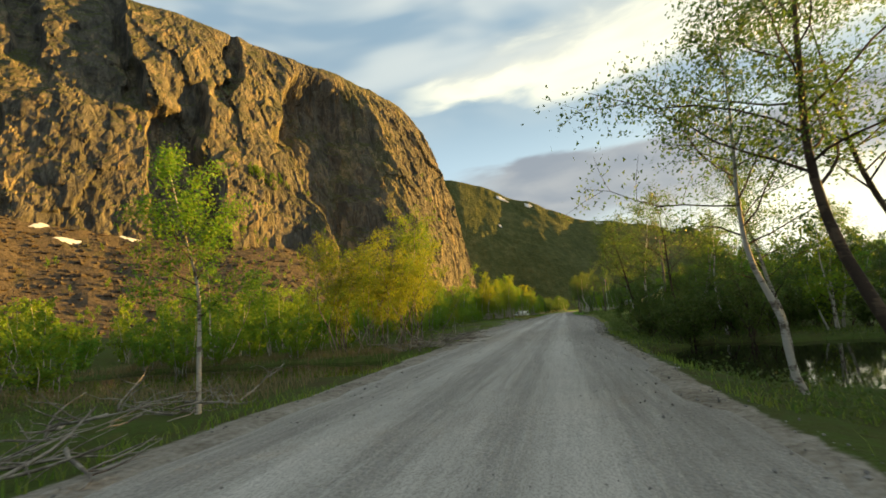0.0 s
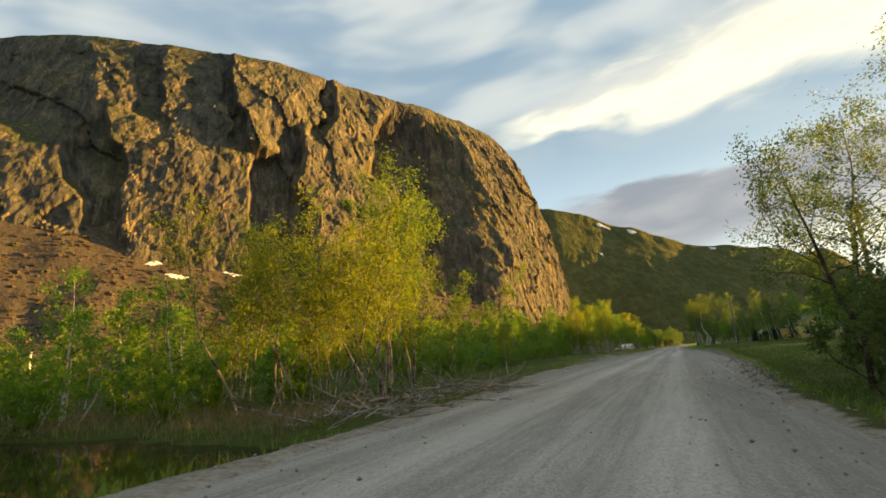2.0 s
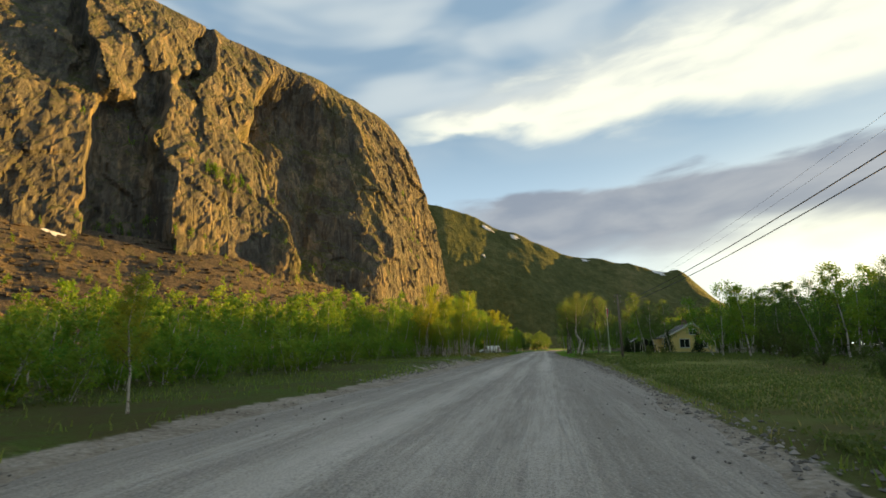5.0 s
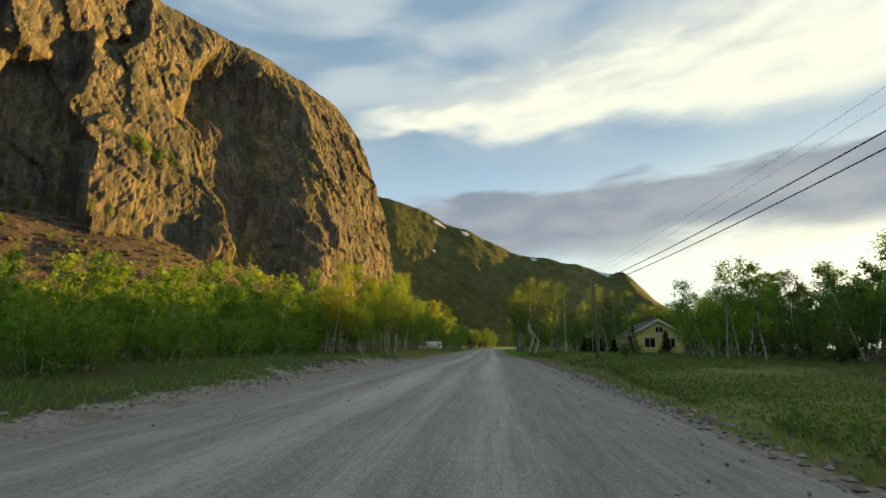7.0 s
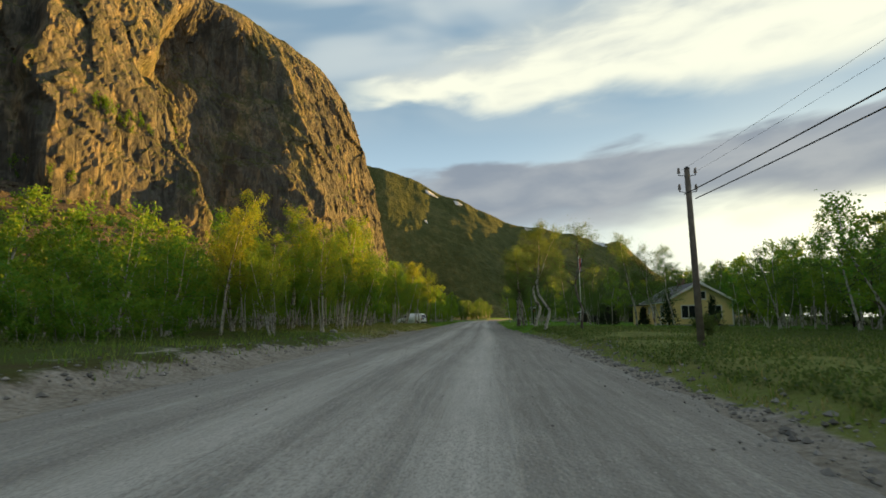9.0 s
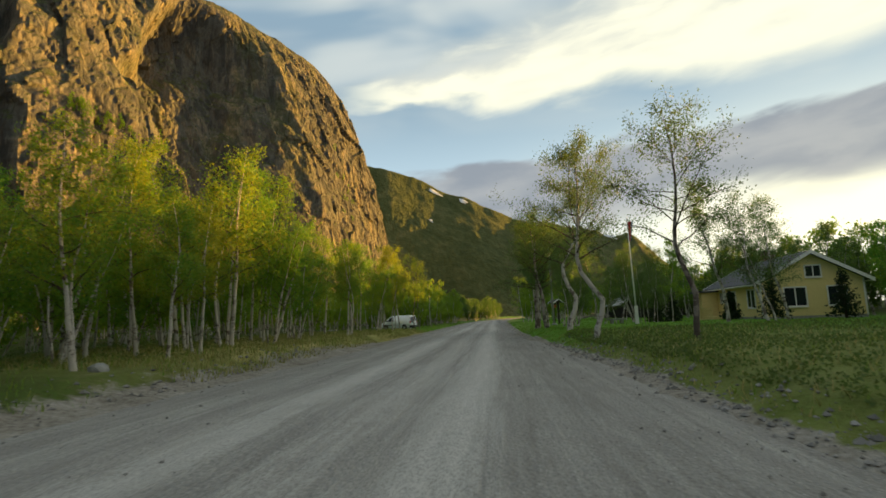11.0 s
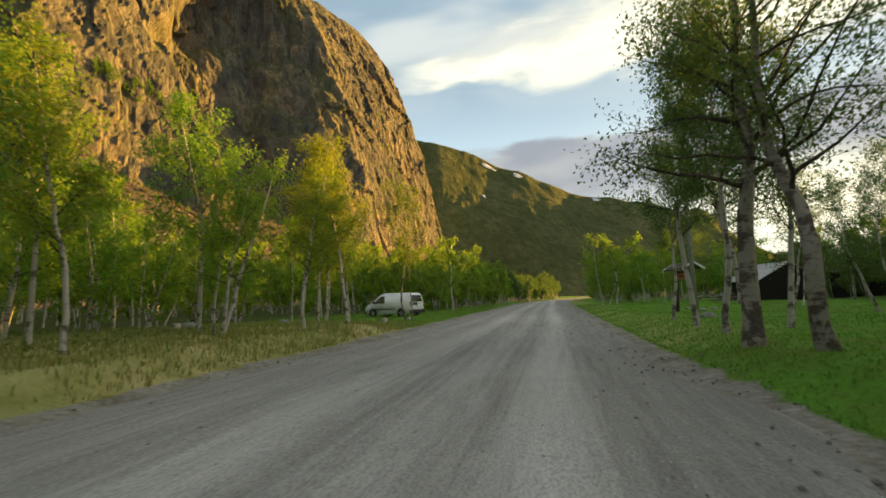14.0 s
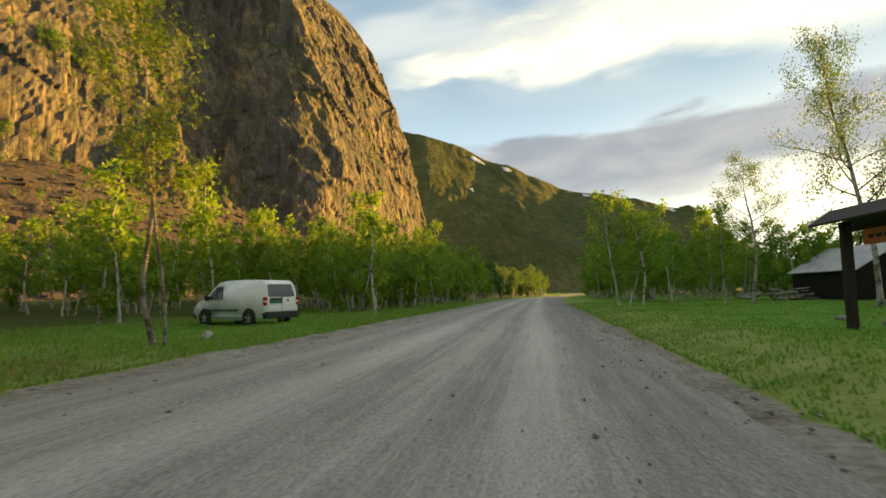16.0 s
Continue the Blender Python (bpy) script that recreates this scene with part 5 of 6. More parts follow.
def make_house():
    house = new("house")
    lx, ly, eave, ridge = 6.4, 10.5, 2.7, 4.5
    bm = bmesh.new()
    gable_walls(bm, lx, ly, eave, ridge)
    part("wall", bm, M_YELLOW, house, "yellow painted weatherboards")
    part("plinth", boxed((-0.03, -0.03, -0.4), (lx + 0.03, ly + 0.03, 0.25), 0.02), plain("plinth_concrete", (0.30, 0.29, 0.27), 0.9), house)
    for side in (-1, 1):
        part("roof", roof_half(lx, ly, eave, ridge, side), M_ROOF, house, "dark slate roof slope")
        for y in (-0.45, ly + 0.49):
            part("barge_board", barge(lx, y, eave, ridge, side), M_TRIM, house, "white barge board")
        x = -0.45 if side < 0 else lx + 0.45
        z = eave - 0.45 * (ridge - eave) / (lx / 2)
        part("gutter", boxed((x - 0.07, -0.45, z - 0.04), (x + 0.05, ly + 0.45, z + 0.07), 0.02), M_TRIM, house)
    for x in (0, lx):
        for y in (0, ly):
            part("corner_board", boxed((x - 0.05, y - 0.05, 0.2), (x + 0.05, y + 0.05, eave - 0.05), 0.01), M_TRIM, house)
    window_on(house, "x", 0.0, 1.0, 2.3, 0.95, 2.15, -1)
    window_on(house, "x", 0.0, 4.6, 5.9, 0.95, 2.15, -1)
    window_on(house, "x", 0.0, 7.3, 7.9, 1.45, 2.1, -1)
    window_on(house, "y", 0.0, 1.5, 2.8, 0.95, 2.15, -1)
    window_on(house, "y", 0.0, 4.2, 5.3, 0.95, 2.15, -1)
    window_on(house, "y", 0.0, 2.95, 3.85, 2.9, 3.6, -1)
    chimney = part("chimney", boxed((3.05, 6.2, 4.1), (3.75, 7.0, 5.3), 0.02), M_BRICK, house, "brick chimney")
    part("chimney_cap", boxed((2.99, 6.14, 5.3), (3.81, 7.06, 5.38), 0.02), M_ROOF, chimney)
    # small porch and terrace at the far end of the front
    part("porch", boxed((-1.3, 8.6, 0.0), (-0.02, 10.4, 2.3), 0.02), M_YELLOW, house, "yellow boarded porch")
    part("porch_roof", boxed((-1.7, 8.3, 2.3), (0.0, 10.8, 2.42), 0.02), M_ROOF, house)
    for z in (0.35, 0.62, 0.89):
        part("rail", boxed((-1.6, 5.4, z), (-1.54, 8.4, z + 0.14), 0.01), M_YELLOW, house)
    for y in (5.4, 6.9, 8.3):
        part("post", boxed((-1.64, y - 0.05, -0.2), (-1.54, y + 0.05, 1.08), 0.01), M_YELLOW, house)
    part("terrace", boxed((-1.6, 5.4, -0.2), (-0.03, 8.6, 0.30), 0.02), M_YELLOW, house)
    tagged(house, "small yellow wooden house with dark roof and white trim", "house")
    house.matrix_basis = Matrix.Translation((18.5, 122.3, float(ground_z(19.0, 124)[0]) + 0.05)) @ Matrix.Rotation(radians(-4), 4, "Z")


def make_shed(x, y, lx, ly, eave, ridge, turn, roofmat, label):
    shed = new("shed")
    bm = bmesh.new()
    gable_walls(bm, lx, ly, eave, ridge, 0.1)
    part("wall", bm, M_BLACKWOOD, shed, "black tarred board walls")
    for side in (-1, 1):
        part("roof", roof_half(lx, ly, eave, ridge, side, 0.25, 0.09), roofmat, shed)
    part("door", boxed((lx * 0.5 - 0.6, -0.03, 0.05), (lx * 0.5 + 0.6, 0.01, 1.85), 0.01), M_BLACKWOOD, shed)
    part("door_hinge", boxed((lx * 0.5 - 0.58, -0.045, 1.5), (lx * 0.5 - 0.2, -0.025, 1.55)), M_BLACK, shed)
    tagged(shed, label, "shed", "sheds")
    shed.matrix_basis = Matrix.Translation((x, y, float(ground_z(x + 1, y + 1)[0]) - 0.08)) @ Matrix.Rotation(radians(turn), 4, "Z")


make_house()
make_shed(19.2, 167.0, 5.6, 6.5, 2.0, 3.6, 8, M_SHEET, "black wooden shed with a pale grey sheet roof")
make_shed(27.5, 168.5, 4.2, 5.0, 2.6, 3.4, -6, M_ROOF, "black wooden shed with a low dark roof")

# ---- poles, flag, notice board ----
M_POLE = plain("weathered_pole", (0.17, 0.14, 0.11), 0.9, vary=0.4, scale=5.0)
M_GREYPOLE = plain("grey_pole", (0.30, 0.30, 0.29), 0.8, vary=0.25, scale=5.0)
M_WIRE = plain("black_wire", (0.02, 0.02, 0.02), 0.6)
M_PORCELAIN = plain("porcelain", (0.25, 0.20, 0.17), 0.25, vary=0.15)
M_DARKWOOD = plain("dark_stained_wood", (0.035, 0.027, 0.022), 0.8, vary=0.4, scale=9.0)
M_ORANGE = plain("orange_board", (0.42, 0.13, 0.035), 0.7, vary=0.2, scale=6.0)
M_STONE = plain("grey_stone", (0.27, 0.27, 0.25), 0.9, vary=0.4, scale=5.0)
M_FLAGRED = plain("red_cloth", (0.50, 0.03, 0.04), 0.85, vary=0.15)
M_FLAGWHITE = plain("white_cloth", (0.75, 0.75, 0.74), 0.85, vary=0.08)
M_FLAGBLUE = plain("blue_cloth", (0.03, 0.06, 0.24), 0.85, vary=0.1)


def make_pole(x, y, height, lean=(0.0, 0.0), arms=True, r=0.105, mat=None, label=""):
    pole = new("utility_pole")
    part("shaft", rodded((0, 0, -0.4), (lean[0], lean[1], height), r, r * 0.72, 12), mat or M_POLE, pole, "weathered wooden shaft", True)
    if arms:
        part("cap", rodded((lean[0], lean[1], height), (lean[0], lean[1], height + 0.06), r * 0.85, r * 0.4, 12), M_BLACK, pole)
        for z in (height - 0.12, height - 0.62):
            for s in (-1, 1):
                c = (lean[0] + s * 0.24, lean[1], z)
                ins = part("insulator", rodded((c[0], c[1], z - 0.02), (c[0], c[1], z + 0.14), 0.045, 0.03, 10), M_PORCELAIN, pole)
                bm = bmesh.new()
                rod(bm, (lean[0] + s * 0.07, c[1], z - 0.10), (c[0], c[1], z - 0.08), 0.012, None, 6)
                rod(bm, (c[0], c[1], z - 0.09), (c[0], c[1], z + 0.02), 0.012, None, 6)
                part("bracket", bm, M_BLACK, ins)
    tagged(pole, label or "weathered wooden utility pole with porcelain insulators", "utility pole", "poles")
    pole.location = (x, y, float(ground_z(x, y)[0]))
    return pole


def make_wire(a, b, sag, r=0.012):
    """A hanging wire between two points."""
    a, b = Vector(a), Vector(b)
    n = 24
    pts = [a.lerp(b, i / n) - Vector((0, 0, 4 * sag * (i / n) * (1 - i / n))) for i in range(n + 1)]
    v, f = tube([tuple(p) for p in pts], [r] * (n + 1), 5)
    tagged(new("wire", mesh_from("wire", v, f, M_WIRE, True)), "black overhead wire sagging between utility poles", "wire", "wires")


make_pole(5.95, 81.5, 5.25, (-0.12, 0.05))
make_pole(7.2, 40.5, 6.2)
make_pole(8.6, -2.0, 6.2)
make_pole(5.9, 136.4, 7.6, (-0.15, 0), False, 0.11, M_GREYPOLE, "tall plain grey wooden pole standing on the lawn")
for dx, z in ((-0.24, 5.55), (0.24, 5.55), (-0.15, 4.85), (0.17, 4.72)):
    thick = 0.003 if z > 5.2 else 0.016
    make_wire((5.85 + dx, 81.5, z + 0.12), (7.2 + dx, 40.5, z + 0.95), 0.45, thick)
    make_wire((7.2 + dx, 40.5, z + 0.95), (8.6 + dx, -2.0, z + 0.95), 0.45, thick)


def make_flagpole(x, y):
    fp = new("flagpole")
    part("pedestal", boxed((-0.10, -0.10, -0.1), (0.10, 0.10, 1.15), 0.02), M_TRIM, fp, "white square pedestal")
    part("pole", rodded((0, 0, 0.6), (-0.12, 0, 6.7), 0.055, 0.03, 12), M_TRIM, fp, "white painted pole", True)
    part("finial", rodded((-0.12, 0, 6.7), (-0.12, 0, 6.86), 0.05, 0.01, 10), M_ALU, fp)
    # a limp pennant: three narrow hanging strips
    flag = new("pennant")
    flag.parent = fp
    for k, (m, w) in enumerate(((M_FLAGRED, 0.20), (M_FLAGWHITE, 0.06), (M_FLAGBLUE, 0.06))):
        bm = bmesh.new()
        x0 = -0.07 + sum((0.20, 0.06, 0.06)[:k])
        rows = []
        for i in range(9):
            z = 6.55 - 0.16 * i
            taper = 1 - 0.07 * i
            off = 0.03 * math.sin(i * 1.1 + k)
            rows.append([bm.verts.new((-0.11 + (x0 + 0.07) * taper + d * w * taper + 0.03, off + 0.012 * j, z)) for d in (0, 1) for j in (0, 1)])
        for a, b in zip(rows, rows[1:]):
            for i, j in ((0, 1), (1, 3), (3, 2), (2, 0)):
                bm.faces.new((a[i], a[j], b[j], b[i]))
        part("strip", bm, m, flag, "hanging cloth strip")
    tagged(fp, "white flagpole with a limp red, white and blue pennant", "flagpole")
    fp.location = (x, y, float(ground_z(x, y)[0]))


make_flagpole(9.15, 118.5)


def make_board(x, y, turn):
    b = new("notice_board")
    for s in (-1, 1):
        part("post", boxed((-0.09, s * 1.25 - 0.09, -0.4), (0.09, s * 1.25 + 0.09, 2.35), 0.015), M_DARKWOOD, b, "black square post")
    part("beam", boxed((-0.06, -1.35, 2.10), (0.06, 1.35, 2.24), 0.01), M_DARKWOOD, b)
    sign = part("sign", boxed((-0.10, -0.55, 1.78), (-0.05, 0.55, 2.10), 0.01), M_ORANGE, b, "orange-brown wooden sign with faded lettering")
    for k in range(4):
        part("letter_bar", boxed((-0.108, -0.42 + 0.22 * k, 1.90), (-0.099, -0.27 + 0.22 * k, 1.98)), M_DARKWOOD, sign)
    for s in (-1, 1):
        part("roof", panel([(0, -1.65, 2.62), (s * 0.52, -1.65, 2.28), (s * 0.52, 1.65, 2.28), (0, 1.65, 2.62)], 0.05, (s * 0.55, 0, 0.83)), M_DARKWOOD, b, "dark shingled roof slope")
        for e in (-1, 1):
            part("barge_board", panel([(0, e * 1.66, 2.56), (s * 0.56, e * 1.66, 2.20), (s * 0.56, e * 1.66, 2.34), (0, e * 1.66, 2.70)], 0.04, (0, e, 0)), M_TRIM, b, "whitish barge board")
    tagged(b, "black wooden notice board with a small pitched roof", "notice board")
    b.matrix_basis = Matrix.Translation((x, y, float(ground_z(x, y)[0]))) @ Matrix.Rotation(radians(turn), 4, "Z")


make_board(6.8, 142.3, 5.0)


def make_table(x, y):
    t = new("stone_table")
    part("top", boxed((-0.6, -0.35, 0.40), (0.6, 0.35, 0.50), 0.03), M_STONE, t, "thick grey stone slab")
    for s in (-0.35, 0.35):
        part("support", boxed((s - 0.10, -0.22, -0.2), (s + 0.10, 0.22, 0.40), 0.02), M_STONE, t)
    tagged(t, "low grey stone table on the grass beside the flagpole", "table")
    t.location = (x, y, float(ground_z(x, y)[0]))


make_table(9.2, 124.5)


def lump(seed, r, flat=0.6, n=2):
    """A rough stone as a bmesh."""
    bm = bmesh.new()
    bmesh.ops.create_icosphere(bm, subdivisions=n, radius=r)
    rg = random.Random(seed)
    o = Vector((rg.uniform(0, 50), rg.uniform(0, 50), 3))
    for v in bm.verts:
        k = 1 + 0.35 * noise.noise(v.co / r * 0.9 + o) + 0.15 * noise.noise(v.co / r * 2.3 + o)
        v.co = Vector((v.co.x * k, v.co.y * k * 0.85, v.co.z * k * flat))
    return bm


for k, (x, y, r) in enumerate([(-8.6, 137.1, .22), (-14.5, 130.5, .35), (-12.8, 135, .28), (8.4, 145.2, .22), (9.3, 146.0, .18), (7.9, 146.4, .16), (5.6, 133.5, .3),  (-8.9, 95.6, .25)]):
    ob = part("boulder", lump(k, r), M_STONE, None)
    ob.location = (x, y, float(ground_z(x, y)[0]) + r * 0.2)
    tagged(ob, "rounded grey boulder half sunk in the grass", "boulder", "boulders")


def make_woodpile(x, y):
    wp = new("wood_pile")
    rg = random.Random(8)
    for i in range(26):
        a = (rg.uniform(-2.2, 2.2), rg.uniform(-0.4, 0.4), rg.uniform(0.05, 0.7) * (1 - 0.2 * rg.random()))
        d = Vector((rg.uniform(0.5, 1.3), rg.uniform(-0.5, 0.5), rg.uniform(-0.15, 0.2)))
        part("log", rodded(a, Vector(a) + d, rg.uniform(0.05, 0.11), None, 8), M_DEAD, wp, smooth=True)
    tagged(wp, "untidy grey heap of logs and planks beside the shed", "wood pile")
    wp.location = (x, y, float(ground_z(x, y)[0]))


make_woodpile(15.4, 170.0)


def make_brush(name, x0, y0, x1, y1, count, seed, label):
    """Dead branches heaped along the road's edge."""
    rg = np.random.default_rng(seed)
    heap = new(name)
    for i in range(count):
        f = rg.random()
        x, y = x0 + (x1 - x0) * f + rg.normal() * 0.45, y0 + (y1 - y0) * f + rg.normal() * 0.5
        a = rg.uniform(0, 6.28)
        ln = rg.uniform(0.6, 2.4)
        z = float(ground_z(x, y)[0])
        pts = bent(rg, (x, y, z + rg.uniform(0.02, 0.35)), (math.cos(a), math.sin(a), rg.uniform(-0.15, 0.22)), ln, 6, 0.12, 0.0)
        pts[:, 2] = np.maximum(pts[:, 2], ground_z(pts[:, 0], pts[:, 1]) + 0.015)
        tb = Tubes()
        r = rg.uniform(0.010, 0.034)
        tb.add(pts, np.linspace(r, r * 0.35, 7), 5)
        for _ in range(3):
            j = rg.integers(1, 6)
            d = rg.normal(size=3)
            d[2] = abs(d[2]) * 0.4
            tb.add(bent(rg, pts[j], d / np.linalg.norm(d), ln * 0.35, 4, 0.25, 0), np.linspace(r * 0.5, 0.004, 5), 4)
        part_mesh("branch", tb.mesh("branch", M_DEAD), heap)
    tagged(heap, label, "brush heap", "brush heaps")


make_brush("brush_heap", -5.9, 24.5, -6.8, 36.0, 60, 3, "pale dead branches heaped along the road edge")
make_brush("brush_heap", -6.6, 3.0, -8.6, 13.0, 46, 5, "grey dead scrub and fallen twigs beside the pond")
make_brush("brush_heap", -7.0, 24.0, -8.8, 31.0, 36, 4, "grey dead branches tangled below the birches")

# ---- trees with a shape of their own ----
# the dark leaf on some crowns imitates backlight against the sky
for args in [
    dict(at=(4.15, 104.9), seed=51, h=7.6, kink=0.48, lean=(-0.03, 0.0), turn=0.0, leaf=0.068, leaves=15000, leafmat=M_LEAF_DARK, label="crooked white birch with an S-bent trunk beside the road"),
    dict(at=(4.05, 111.7), seed=52, h=8.2, r=0.14, kink=0.45, lean=(0.02, 0.05), turn=0.0, leaf=0.062, leaves=11000, leafmat=M_LEAF_GREY, label="bent white birch with a broad crown beside the road"),
    dict(at=(5.7, 98.8), seed=53, h=6.7, kink=0.2, lean=(-0.22, 0.05), turn=0.0, leaves=8000, r=0.09, leafmat=M_LEAF_DARK, bark=bark_material("grey_bark", (0.22, 0.19, 0.16), (0.07, 0.055, 0.045), 0.46), label="tall leaning birch with a sparse, nearly bare crown"),
    dict(at=(3.75, 10.0), seed=54, h=6.6, kink=0.05, lean=(-0.36, -0.06), turn=0.0, leaf=0.068, leaves=6500, r=0.07, leafmat=M_LEAF_GREY, label="thin leaning birch with a pale trunk beside the pond"),
    dict(at=(4.95, 8.7), seed=55, h=8.8, kink=0.06, lean=(-0.34, -0.06), turn=0.0, leaf=0.072, leaves=11000, r=0.115, leafmat=M_LEAF_GREY, bark=M_TWIG, label="tall dark-barked birch that leans over the road"),
    dict(at=(5.9, 10.2), seed=56, h=8.4, kink=0.05, lean=(-0.14, 0.0), turn=0.0, leaf=0.072, leaves=8000, r=0.08, leafmat=M_LEAF_GREY, bark=M_TWIG, label="slim dark-barked birch behind a leaning one"),
    dict(at=(3.9, 30.3), seed=57, h=6.5, kink=0.12, lean=(-0.22, -0.04), turn=0.0, crown=0.26, leaf=0.07, leaves=9500, r=0.08, leafmat=M_LEAF_GREY, bark=M_TWIG, label="dark-barked birch that leans over the road's edge"),
    dict(at=(5.6, 29.2), seed=58, h=7.4, kink=0.08, lean=(0.02, 0.0), turn=0.7, leaves=4200, r=0.07, leafmat=M_LEAF_DARK, bark=M_TWIG, label="half-bare birch with dark twigs beside the road"),
]:
    ob = make_tree("birch_tree", args["seed"], args["h"], 1, args["leaves"], args.get("leaf", 0.062), crown_from=args.get("crown", 0.40), spread=0.44, bend=0.07, limb_count=22, trunk_r=args.get("r", 0.12), bark=args.get("bark"), leafmat=args.get("leafmat"), kink=args["kink"], lean=args["lean"], label=args["label"])
    x, y = args["at"]
    ob.matrix_basis = Matrix.Translation((x, y, float(ground_z(x, y)[0]))) @ Matrix.Rotation(args["turn"], 4, "Z")

M_NEEDLE = leaf_material("spruce_needle", (0.018, 0.035, 0.014), (0.035, 0.055, 0.02), 1.0)


def make_spruce(x, y, h, seed):
    rg = np.random.default_rng(seed)
    root = new("spruce_tree")
    part("trunk", rodded((0, 0, -0.2), (0, 0, h), 0.09, 0.01, 8), M_TWIG, root, smooth=True)
    tb, cs = Tubes(), []
    for i in range(46):
        f = (i + rg.random()) / 46
        z, ln = h * (0.08 + 0.9 * f), h * 0.30 * (1 - f) + 0.1
        a = i * 2.4
        tip = np.array([math.cos(a) * ln, math.sin(a) * ln, z - 0.12 * ln])
        p = np.array([[0, 0, z], tip * [0.5, 0.5, 0] + [0, 0, z - 0.02 * ln], tip])
        tb.add(p, [0.02, 0.012, 0.004], 3)
        n = int(28 * (1 - f) + 8)
        t = rg.random(n)[:, None]
        cs.append(p[0] * (1 - t) + tip * t + rg.normal(size=(n, 3)) * [0.07, 0.07, 0.05])
    part_mesh("branchwork", tb.mesh("branchwork", M_TWIG), root)
    v, f = leaf_cards(rg, np.concatenate(cs), 0.20)
    part_mesh("crown", mesh_from("crown", v, f, M_NEEDLE), root)
    tagged(root, "small dark green spruce tree by the yellow house", "tree", "spruces")
    root.location = (x, y, float(ground_z(x, y)[0]))


make_spruce(13.0, 127.5, 2.6, 1)
make_spruce(14.6, 128.6, 2.2, 2)
make_spruce(17.6, 119.0, 3.4, 3)
make_spruce(21.5, 118.5, 3.0, 4)
make_spruce(15.5, 120.0, 1.8, 5)
make_spruce(30.0, 112.0, 4.5, 6)

# ---- snow, rocks, grass ----


def make_snow(u, w, su, sw, seed, label):
    """A ragged patch of old snow lying on the scree."""
    rg = np.random.default_rng(seed)
    n = 22
    a = np.linspace(0, 2 * np.pi, n, endpoint=False)
    k = 1 + 0.28 * np.sin(2 * a + seed) + 0.2 * rg.normal(size=n)
    rings = [(np.full(n, u), np.full(n, w), 0.6)] + [(u + su * k * np.cos(a) * r, w + sw * k * np.sin(a) * r, 0.9 - 0.7 * r) for r in (0.5, 1.0)]
    pts = []
    for uu, ww, up in rings:
        x, y, z = scree_surface(np.clip(uu, 0.15, 0.89), np.clip(ww, 0, 1))
        pts.append(np.stack([x, y, z + up], 1))
    v = np.concatenate([pts[0][:1], pts[1], pts[2]])
    i = np.arange(n)
    j = (i + 1) % n
    f = np.concatenate([np.stack([0 * i, 1 + i, 1 + j, 0 * i + 0], 1)[:, :3].repeat(1, 0)])
    q = np.stack([1 + i, 1 + n + i, 1 + n + j, 1 + j], 1)
    tri = np.concatenate([f, q[:, [0, 1, 2]], q[:, [0, 2, 3]]])
    tagged(new("snow_patch", mesh_from("snow_patch", v, tri, M_SNOW, True)), label, "snow", "snow patches")


make_snow(0.384, 0.05, 0.005, 0.06, 1, "white patch of old snow at the foot of the cliff")
make_snow(0.352, 0.22, 0.006, 0.022, 2, "narrow patch of old snow on the scree")
make_snow(0.335, 0.14, 0.004, 0.03, 3, "narrow patch of old snow on the scree")


def hill_snow(x, v0, v1, width, seed):
    """A streak of snow that follows the hill's surface, with a ragged edge."""
    pts = HILL[0]
    ic = float(np.abs(pts[:, 40, 0] - x).argmin())
    jc = np.interp((v0 + v1) / 2, [-0.5, 1], [0, pts.shape[1] - 1])
    ri = width / abs(pts[int(ic) + 1, 40, 0] - pts[int(ic), 40, 0])
    rj = (v1 - v0) / 3 * pts.shape[1]
    rg = np.random.default_rng(seed)
    n = 26
    a = np.linspace(0, 2 * np.pi, n, endpoint=False)
    k = 1 + 0.25 * rg.normal(size=n) + 0.2 * np.sin(3 * a + seed)

    def at(i, j):
        i0, j0 = np.floor(i).astype(int), np.floor(j).astype(int)
        f, g = (i - i0)[:, None], (j - j0)[:, None]
        return (pts[i0, j0] * (1 - f) + pts[i0 + 1, j0] * f) * (1 - g) + (pts[i0, j0 + 1] * (1 - f) + pts[i0 + 1, j0 + 1] * f) * g
    rim = at(ic + ri * k * np.cos(a), jc + rj * k * np.sin(a)) + [0, -1.0, 0.4]
    mid = at(ic + 0.5 * ri * k * np.cos(a), jc + 0.5 * rj * k * np.sin(a)) + [0, -1.6, 1.2]
    v = np.concatenate([mid.mean(0)[None], mid, rim])
    i = np.arange(n)
    j = (i + 1) % n
    f = np.concatenate([np.stack([0 * i, 1 + i, 1 + j], 1), np.stack([1 + i, 1 + n + i, 1 + n + j], 1), np.stack([1 + i, 1 + n + j, 1 + j], 1)])
    tagged(new("snow_patch", mesh_from("snow_patch", v, f, M_SNOW, True)), "distant streak of old snow below the ridge", "snow", "snow patches")


hill_snow(-84, 0.03, 0.06, 9, 1)
hill_snow(-42, 0.03, 0.06, 6, 2)
hill_snow(70, 0.02, 0.05, 6, 3)
hill_snow(190, 0.0, 0.04, 9, 4)
hill_snow(-95, 0.30, 0.32, 2.5, 5)


